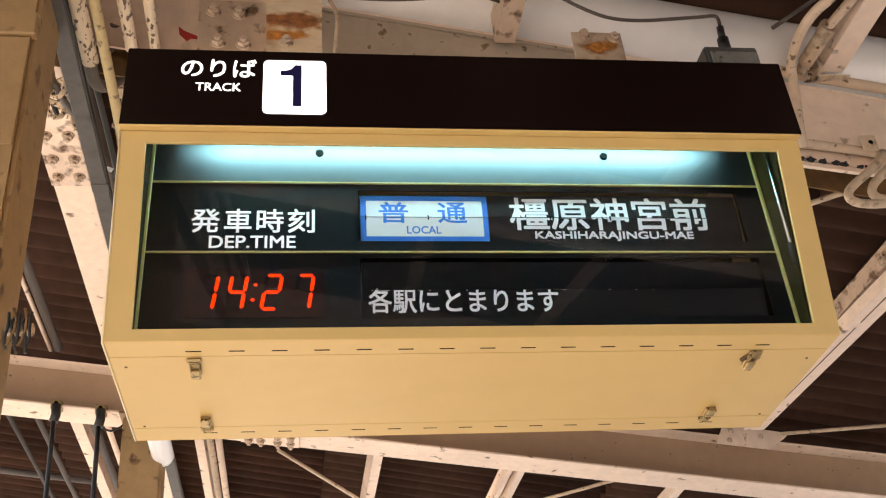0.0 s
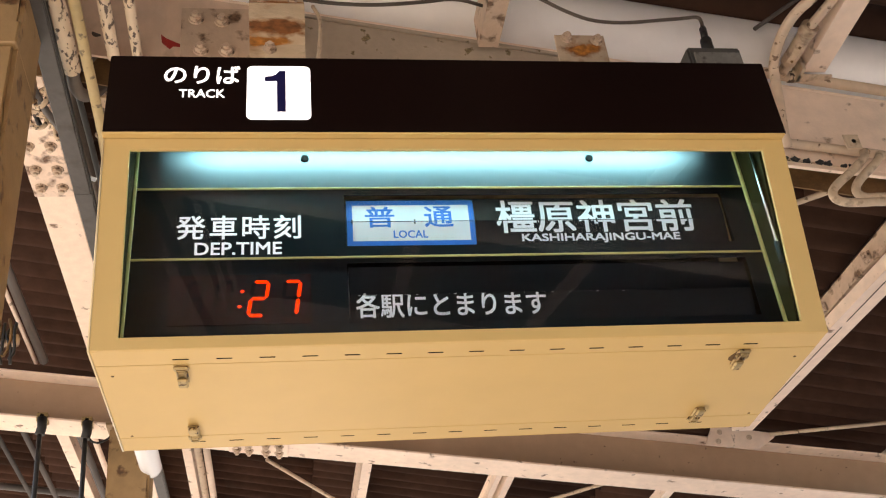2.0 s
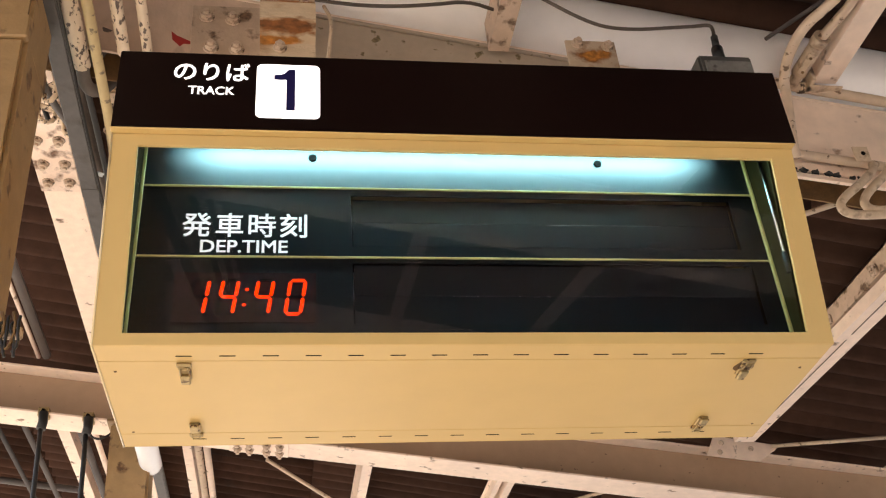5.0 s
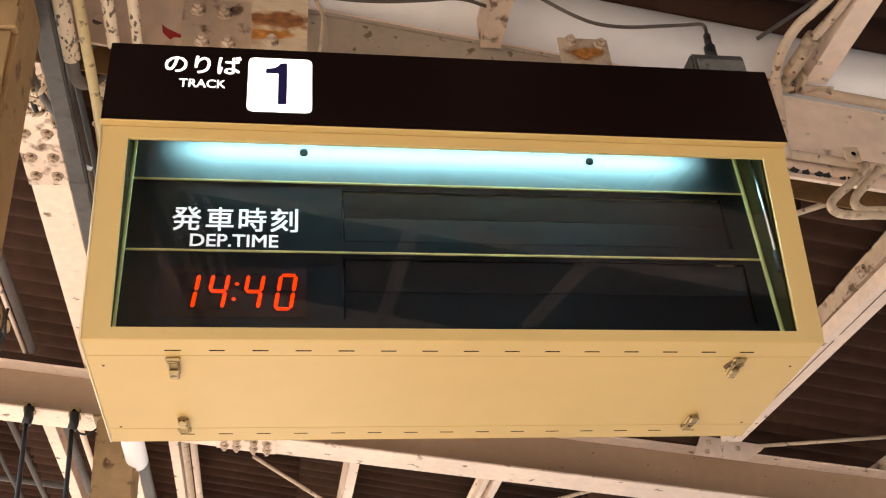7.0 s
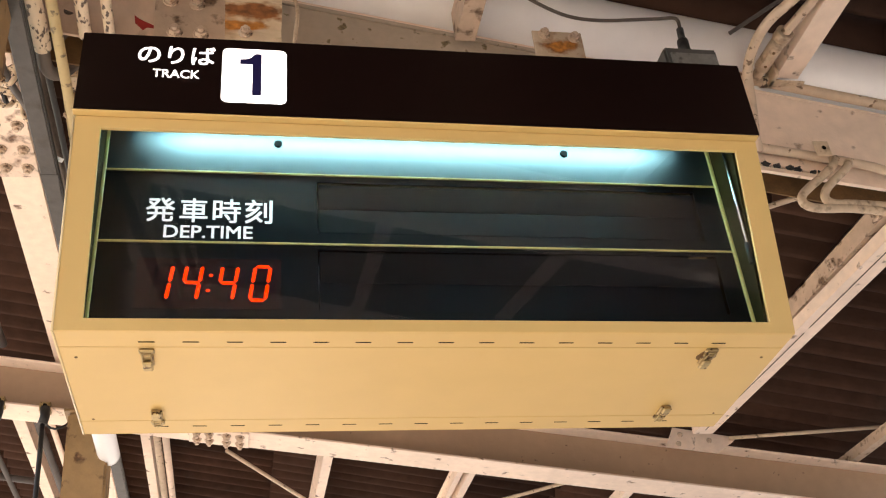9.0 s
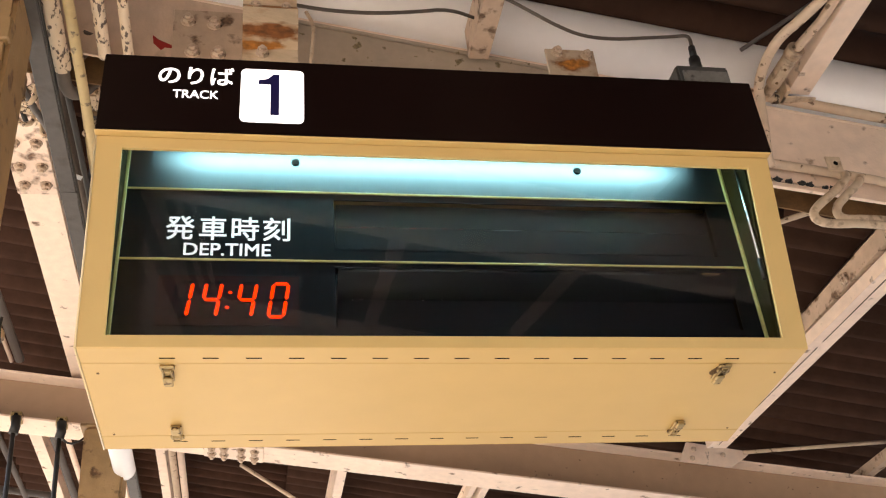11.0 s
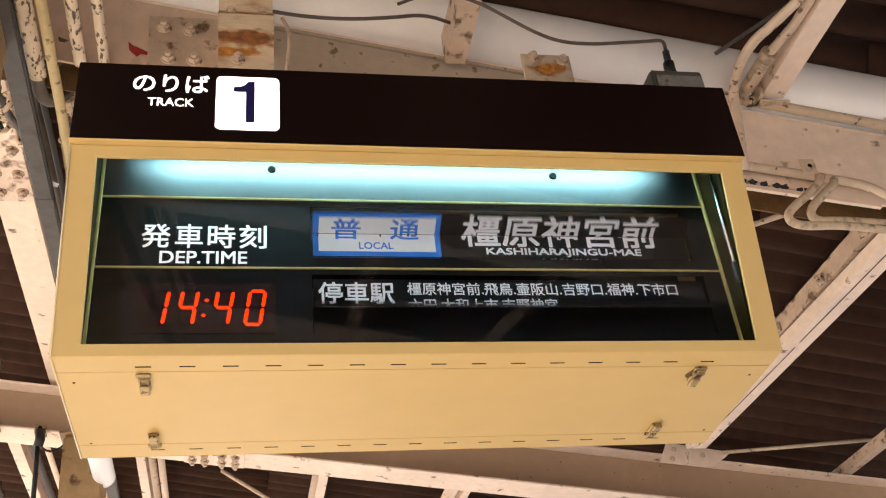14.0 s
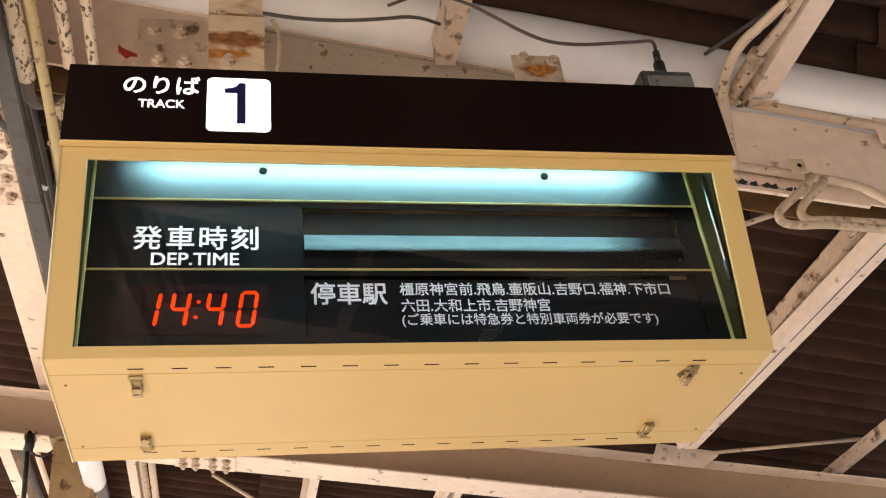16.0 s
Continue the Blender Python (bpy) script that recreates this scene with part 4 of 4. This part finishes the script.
conduit([(-0.15, 0.70, 4.06), (-0.19, 0.80, 4.03), (-0.20, 0.95, 4.05), (-0.215, 1.15, 4.05), (-0.245, 1.35, 4.02)], 0.011, "dark tangled lead behind the conduits", BLACK, "cable", "cable", 2, "cables")
junction = thing("junction_box", "small flaking junction box on the conduit", "box", (-0.195, 0.90, 4.03), "pipe clamps")
part("body", block(-0.026, 0.026, -0.045, 0.045, -0.030, 0.03, 0.008, seg=2), FLAKED, junction)
part("gland", sweep([(0, 0.045, 0), (0, 0.075, 0)], 0.018, 12), GRIME_SHADE, junction)
for x, y, z, a in ((-0.262, 1.20, 3.925, 20), (-0.262, 1.52, 3.93, -30)):
    t = thing("tape_end", "loose white end of binding tape", "tape", (x, y, z), "tape ends")
    part("strip", moved(block(-0.012, 0.012, -0.030, 0.030, -0.0015, 0.0015, 0.0006), pose(0, 0, 0, 25, 10, a)), PAPER, t)

tape = thing("torn_tape", "dark torn strips of tape hanging from the purlin", "tape", (-0.50, 1.16, 4.335))
for i, (x, y, a, n) in enumerate(((-0.05, -0.10, 15, 0.10), (-0.01, -0.02, 70, 0.14), (0.03, -0.08, 130, 0.09), (0.05, 0.04, 40, 0.12), (-0.04, 0.06, 160, 0.08), (0.02, 0.10, 95, 0.10))):
    s = part("strip", sweep([(0, 0, 0), (0.02, 0.01, -0.3 * n), (-0.01, 0.02, -0.7 * n), (0.03, 0.0, -n)], 0.006 + 0.002 * (i % 3), 5, smooth_steps=1), BLACK if i % 2 else FLAKED, tape)
    s.matrix_basis = pose(x, y, 0, 0, 0, a)

# conduits at the board's far edge
conduit([(2.10, -6, 3.852), (2.04, 0.0, 3.852), (1.962, 0.233, 3.852), (1.942, 0.269, 3.852), (1.930, 0.324, 3.852), (1.931, 0.385, 3.852), (1.944, 0.46, 3.855), (1.958, 0.52, 3.845), (1.962, 0.54, 3.805),
         (1.952, 0.54, 3.733), (1.933, 0.54, 3.634), (1.926, 0.545, 3.575), (1.935, 0.56, 3.548)], 0.0165, "cream painted conduit bent down beside the board")
c2 = conduit([(2.10, -6, 3.865), (2.05, 0.20, 3.865), (2.031, 0.298, 3.865), (2.020, 0.353, 3.865), (2.018, 0.385, 3.865)], 0.0155, "cream painted conduit ending in a fitting", steps=1)
fitting = part("fitting", sweep([(2.018, 0.38, 3.865), (2.012, 0.515, 3.862)], 0.0245, 14), WORN, c2, "worn inspection fitting")
part("cover", moved(block(-0.013, 0.013, -0.045, 0.045, -0.029, -0.022, 0.003), pose(2.013, 0.45, 3.863, 0, 25, 2)), WORN, fitting)
for y in (0.420, 0.482):
    part("screw", disc(0.005, 0.003, 10, pose(2.004, y, 3.836, 180, 25, 0)), GRIME_SHADE, fitting)
part("collar", sweep([(2.020, 0.352, 3.865), (2.018, 0.385, 3.865)], 0.0285, 14), WORN, c2)
part("elbow", sweep([(2.012, 0.51, 3.862), (2.008, 0.55, 3.855), (2.012, 0.570, 3.862)], 0.018, 12, smooth_steps=1), WORN, c2)
foot = thing("bracket", "cream angle bracket at the purlin's end on the beam", "bracket", (2.112, 0.56, 3.838))
part("plate", block(-0.060, 0.060, -0.020, 0.012, -0.008, -0.0005, 0.002), WORN, foot)
part("upstand", block(-0.060, -0.046, -0.050, 0.012, -0.008, 0.060, 0.002), WORN, foot)
conduit([(1.90, 0.575, along(1.90, 4.245)), (4.4, 0.575, along(4.4, 4.245))], 0.0175, "cream painted conduit along the beam's top", saddles=[(2.05, 0.575, along(2.05, 4.245)), (2.9, 0.575, along(2.9, 4.245))], steps=0)
conduit([(1.62, 0.575, 3.627), (1.954, 0.575, 3.575), (2.145, 0.575, 3.545), (2.264, 0.575, 3.526), (2.36, 0.56, 3.49), (2.42, 0.50, 3.36), (2.44, 0.46, 3.1), (2.45, 0.40, 2.6)],
        0.015, "cream painted conduit along the beam's lower edge")
clamp = thing("clamp", "pierced cream strap clamp on the beam", "clamp", (2.142, 0.555, 3.537), "pipe clamps")
part("tab", block(-0.026, 0.026, -0.022, -0.016, -0.018, 0.040, 0.002), WORN, clamp)
part("hole", disc(0.008, 0.001, 12, Matrix.Translation((0.004, -0.0225, 0.012)) @ SUP), SLOT, clamp)
conduit([(2.185, 0.56, 3.525), (2.151, 0.52, 3.474), (2.089, 0.52, 3.420), (2.023, 0.52, 3.371), (1.994, 0.52, 3.339), (2.005, 0.52, 3.309), (2.063, 0.52, 3.302), (2.157, 0.52, 3.309), (2.40, 0.54, 3.30)],
        0.0135, "cream conduit bent into a U under the beam", WORN)
conduit([(2.235, 0.56, 3.515), (2.190, 0.52, 3.461), (2.129, 0.52, 3.411), (2.085, 0.52, 3.370), (2.075, 0.52, 3.338), (2.098, 0.52, 3.320), (2.168, 0.52, 3.325), (2.40, 0.54, 3.325)],
        0.0135, "cream conduit bent into a U under the beam", WORN)
gp = thing("gusset_plate", "cream steel gusset plate on the beam", "plate", (2.62, 0.56, 3.70))
part("plate", prism([(-0.10, -0.02), (0.06, -0.02), (0.12, 0.08), (0.12, 0.20), (-0.02, 0.20), (-0.10, 0.10)], "y", 0.0, 0.012), STEEL, gp)

# tie rods and gussets under the roof


def rod(a, b, r, label, m=CONDUIT):
    return tagged(part("tie_rod", sweep([a, b], r, 10), m), label, "rod", "tie rods")


rod((3.15, 3.475, 3.786), (3.94, 3.15, 3.70), 0.011, "thin cream tie rod below the roof")
rod((1.75, 1.75, 3.86), (2.62, 0.80, 3.70), 0.011, "thin cream tie rod below the roof")
rod((0.30, 4.35, 4.14), (1.20, 5.45, 3.96), 0.012, "thin cream tie rod below the roof")
rod((1.62, 5.1, 3.90), (2.42, 3.90, 3.74), 0.012, "thin cream tie rod below the roof")
rod((1.93, 0.505, 4.0), (2.70, -0.63, 4.0), 0.007, "thin dark rod across the conduits", DARKROD)
gz = thing("gusset_plate", "cream gusset plate with tie rod on the far beam", "plate", (2.955, 3.485, 3.822))
part("plate", prism([(-0.198, -0.073), (-0.134, 0.040), (0.002, 0.015), (0.248, -0.030), (0.213, -0.058), (0.106, -0.120)], "y", 0.0, 0.012), STEEL, gz)
for x, z in ((-0.10, -0.005), (0.07, -0.045), (-0.12, -0.06)):
    bolt(gz, Matrix.Translation((x, -0.001, z)) @ SUP, 0.8)
af = thing("splice_plate", "white splice plate with four bolts under the far beam", "plate", (0.26, 3.50, 0))
part("plate", sloped(block(-0.16, 0.16, 0.0, 0.19, FAR_LOW + FAR_FALL * 0.26 - 0.014, FAR_LOW + FAR_FALL * 0.26 - 0.001, 0.002), FAR_FALL), STEEL, af)
for x in (-0.115, -0.050, 0.041, 0.112):
    for y in (0.045, 0.135):
        bolt(af, Matrix.Translation((x, y, FAR_LOW + FAR_FALL * (0.26 + x) - 0.014)) @ DOWN, 1.35)

clip = thing("cable_clip", "corroded clip holding short dark leads at the column", "clip", (-0.228, 0.265, 2.785))
part("band", block(-0.028, 0.030, -0.006, 0.014, -0.012, 0.012, 0.003), RUSTBOLT, clip)
for k in range(7):
    q = 0.012 * math.sin(2.1 * k)
    part("lead", sweep([(-0.024 + 0.008 * k, -0.008, 0.036 + q), (-0.020 + 0.007 * k + q, -0.012, 0.008), (-0.026 + 0.009 * k, -0.010, -0.034 - q), (-0.020 + 0.006 * k - q, -0.006, -0.052 + q)], 0.0035, 6, smooth_steps=1), (BLACK, GRIME_SHADE, BLACK)[k % 3], clip)

# insulators with hanging leads on the far beam
for x in (-0.86, -0.63):
    t = thing("insulator", "dark insulator with black lead on the beam's edge", "insulator", (x, 3.50, FAR_LOW + FAR_FALL * x), "insulators")
    part("clip", block(-0.028, 0.028, -0.012, 0.05, -0.020, 0.032, 0.004), ZINC, t)
    part("hole", disc(0.012, 0.002, 12, Matrix.Translation((0, -0.012, 0.010)) @ SUP), SLOT, t)
    part("body", sweep([(0.004, -0.02, -0.005), (0.008, -0.02, -0.06), (0.0, -0.02, -0.10)], 0.025, 12), BLACK, t)
    part("lead", sweep([(0.0, -0.02, -0.10), (0.004, -0.02, -0.25), (0.010, -0.02, -0.6), (0.02, -0.02, -1.5), (0.02, -0.02, -2.5)], 0.0125, 10), BLACK, t)
conduit([(-0.63, 3.49, 3.97), (-0.58, 3.50, 3.93), (-0.53, 3.51, 3.95), (-0.50, 3.53, 3.99)], 0.006, "thin black jumper lead", BLACK, "cable", "cable", 1, "cables")

# pipes beyond the far beam
for x, z, r, m in ((-1.34, 4.45, 0.015, GREY), (-1.18, 4.45, 0.018, DARKROD), (-0.82, 4.36, 0.024, DARKROD), (-0.74, 4.35, 0.018, STEEL)):
    conduit([(x, 3.75, z), (x, 11, z)], r, "straight pipe under the roof", m, steps=0)
conduit([(-2.6, 5.30, 4.62), (-0.98, 5.60, 4.45)], 0.024, "dark grey cross pipe under the roof", DARKROD, steps=0)
purlin(-0.955, 4.2, 12, 0.07)
conduit([(-0.875, 0.84, 4.42), (-0.88, 3.48, 4.42)], 0.024, "dark grey pipe close under the roof sheets", DARKROD, steps=0)
conduit([(-0.925, 0.84, 4.41), (-0.92, 3.48, 4.41)], 0.011, "thin grey pipe close under the roof sheets", STEEL, steps=0)
for x, m in ((-0.11, CONDUIT), (-0.06, STEEL)):
    conduit([(x, 3.9, 4.20), (x, 11, 4.20)], 0.022, "painted conduit under the roof", m, steps=0)

# fluorescent fitting beside the far column
lampx = thing("tube_lamp", "white fluorescent tube lamp under the trunking", "lamp", (-0.295, 3.40, 3.80))
part("cover", sweep([(0, -0.9, 0), (0, 0.13, 0), (0, 0.145, 0)], 0.056, 24), LAMPW, lampx)
part("end_cap", sweep([(0, 0.146, 0), (0, 0.165, 0)], 0.050, 20), LAMPW, lampx)
part("bracket", block(-0.02, 0.02, 0.06, 0.12, 0.050, 0.0745), GREY, lampx)

# canopy that goes on behind the viewer, and an unseen dark wall added against sky reflections
for yy in (-2.7, -6.0, -9.3, -12.6):
    steel_beam(yy, 0.36, "pinkish white painted steel canopy beam")
    column(-0.56, -0.30, yy - 0.32, yy - 0.10, 4.00, "tan painted square steel column")
tagged(part("wall_end", block(-3.2, 5.2, -16.2, -16.0, 0, 5.2), DULL), "plain dark unseen wall added to block sky reflections", "wall", kind="structure")


# ---- motion ----
def flip_times(first, blanks, marks, rests, early=0.0):
    """Middle moments of every flip; marks: (count, step at FPS) along the second run of messages; rests: (count, seconds) between."""
    t = [2.64 + 0.166 * k for k in range(first)]
    t[-1] -= early
    start, again = t[-1], marks[0][1] / FPS
    ks, ts = [0] + [r[0] for r in rests] + [blanks + 1], [start] + [r[1] for r in rests] + [again]
    t += [float(np.interp(k + 1, ks, ts)) for k in range(blanks)]
    return t + [float(np.interp(k, [m[0] for m in marks], [m[1] for m in marks])) / FPS for k in range(marks[-1][0] + 1)]


BACK = 9.0   # degrees by which the leaves in waiting lean back


def turn_drum(leaves, hinge, begin, times, fall):
    """Keys each leaf: it waits behind, comes up, falls forward past the hinge and is carried round the back."""
    n = len(leaves)
    step = (180.0 - 2 * BACK) / (n - 1)
    f = 1 / FPS
    times = [round(t * FPS) / FPS for t in times]
    for i, leaf in enumerate(leaves):
        r0 = (i - begin) % n
        wait = -step * r0 - (BACK if r0 else 0)
        rows = {0.0: wait, round(times[0] - 4 * f, 4): wait}
        own = [c for c in range(len(times)) if c % n == r0]
        for c in range(0, len(times), 12):
            if all(abs(c - o) > 2 for o in own):
                turns = sum(1 for o in own if o < c)
                rows[round(times[c], 4)] = 360.0 * turns - BACK - step * (r0 + n * turns - c)
        for o in own:
            base = 360.0 * own.index(o)
            t = times[o]
            if o:
                rows[round(times[o - 1] - 2 * f, 4)] = base - step - BACK
                rows[round(times[o - 1], 4)] = base - 1.5
            for d, a in zip((-3, -2, -1, 0, 1, 2), (0, *fall, 180)):
                rows[round(t + d * f, 4)] = base + a
            after = times[o + 1] if o + 1 < len(times) else 99
            if t + 2 * f < 16.0:
                rows[round(min(after + 1 * f, 16.0), 4)] = base + 180
            if after < 15.8:
                rows[round(after + 3 * f, 4)] = base + 180 + BACK
        c = len(times)
        turns = len(own)
        if (r0 - c) % n == 0:      # the leaf that is left standing at the end
            base = 360.0 * turns
            rows = {t: a for t, a in rows.items() if t < times[-1] - 3 * f}
            rows[round(times[-1] - 2 * f, 4)] = base - step - BACK
            rows[round(times[-1], 4)] = base - 1.5
            rows[min(round(times[-1] + f, 4), 16.0)] = base
            rows[16.0] = base
        if max(rows) < 16.0:
            rows[16.0] = max(360.0 * turns - BACK - step * (r0 + n * turns - c), max(rows.values()))
        keys = sorted(rows.items())
        full = [keys[0]]
        for (ta, a), (tb, b) in zip(keys, keys[1:]):
            if tb - ta < 0.02:
                continue
            k = int(abs(b - a) / 80)
            full += [(ta + (tb - ta) * q / (k + 1), a + (b - a) * q / (k + 1)) for q in range(1, k + 1)] + [(tb, b)]
        walk(leaf, [(t, pose(0, FLAP_Y, hinge, a)) for t, a in full if t <= 16.0])


def motions():
    turn_drum(flaps_up, UP_H, 13, flip_times(10, 44, ((0, 350), (2, 360), (5, 375), (8, 391), (11, 406), (14, 421), (17, 437), (20, 451), (23, 465), (26, 479)), ((14, 6.40), (30, 9.067), (44, 11.44))), (8, 70, 102, 152))
    turn_drum(flaps_low, LOW_H, 6, flip_times(9, 45, ((0, 350), (2, 359), (5, 375), (8, 392), (11, 405), (14, 420)), ((15, 6.40), (32, 9.233), (44, 11.39)), 0.045), (10, 55, 118, 160))
    for seg, base, before, after, off, on in segments:
        a, b = (0 if before else 180), (0 if after else 180)

        def turned(angle):
            return base @ pose(0, 0, 0, angle)
        rows = [(0.0, turned(a))]
        if before:
            rows += [(off - 0.034, turned(0)), (off - 0.001, turned(60)), (off + 0.033, turned(120)), (off + 0.066, turned(180))]
        if after:
            rows += [(on - 0.034, turned(180)), (on, turned(120)), (on + 0.034, turned(60)), (on + 0.067, turned(0))]
        rows.append((16.0, turned(b)))
        walk(seg, rows)


motions()
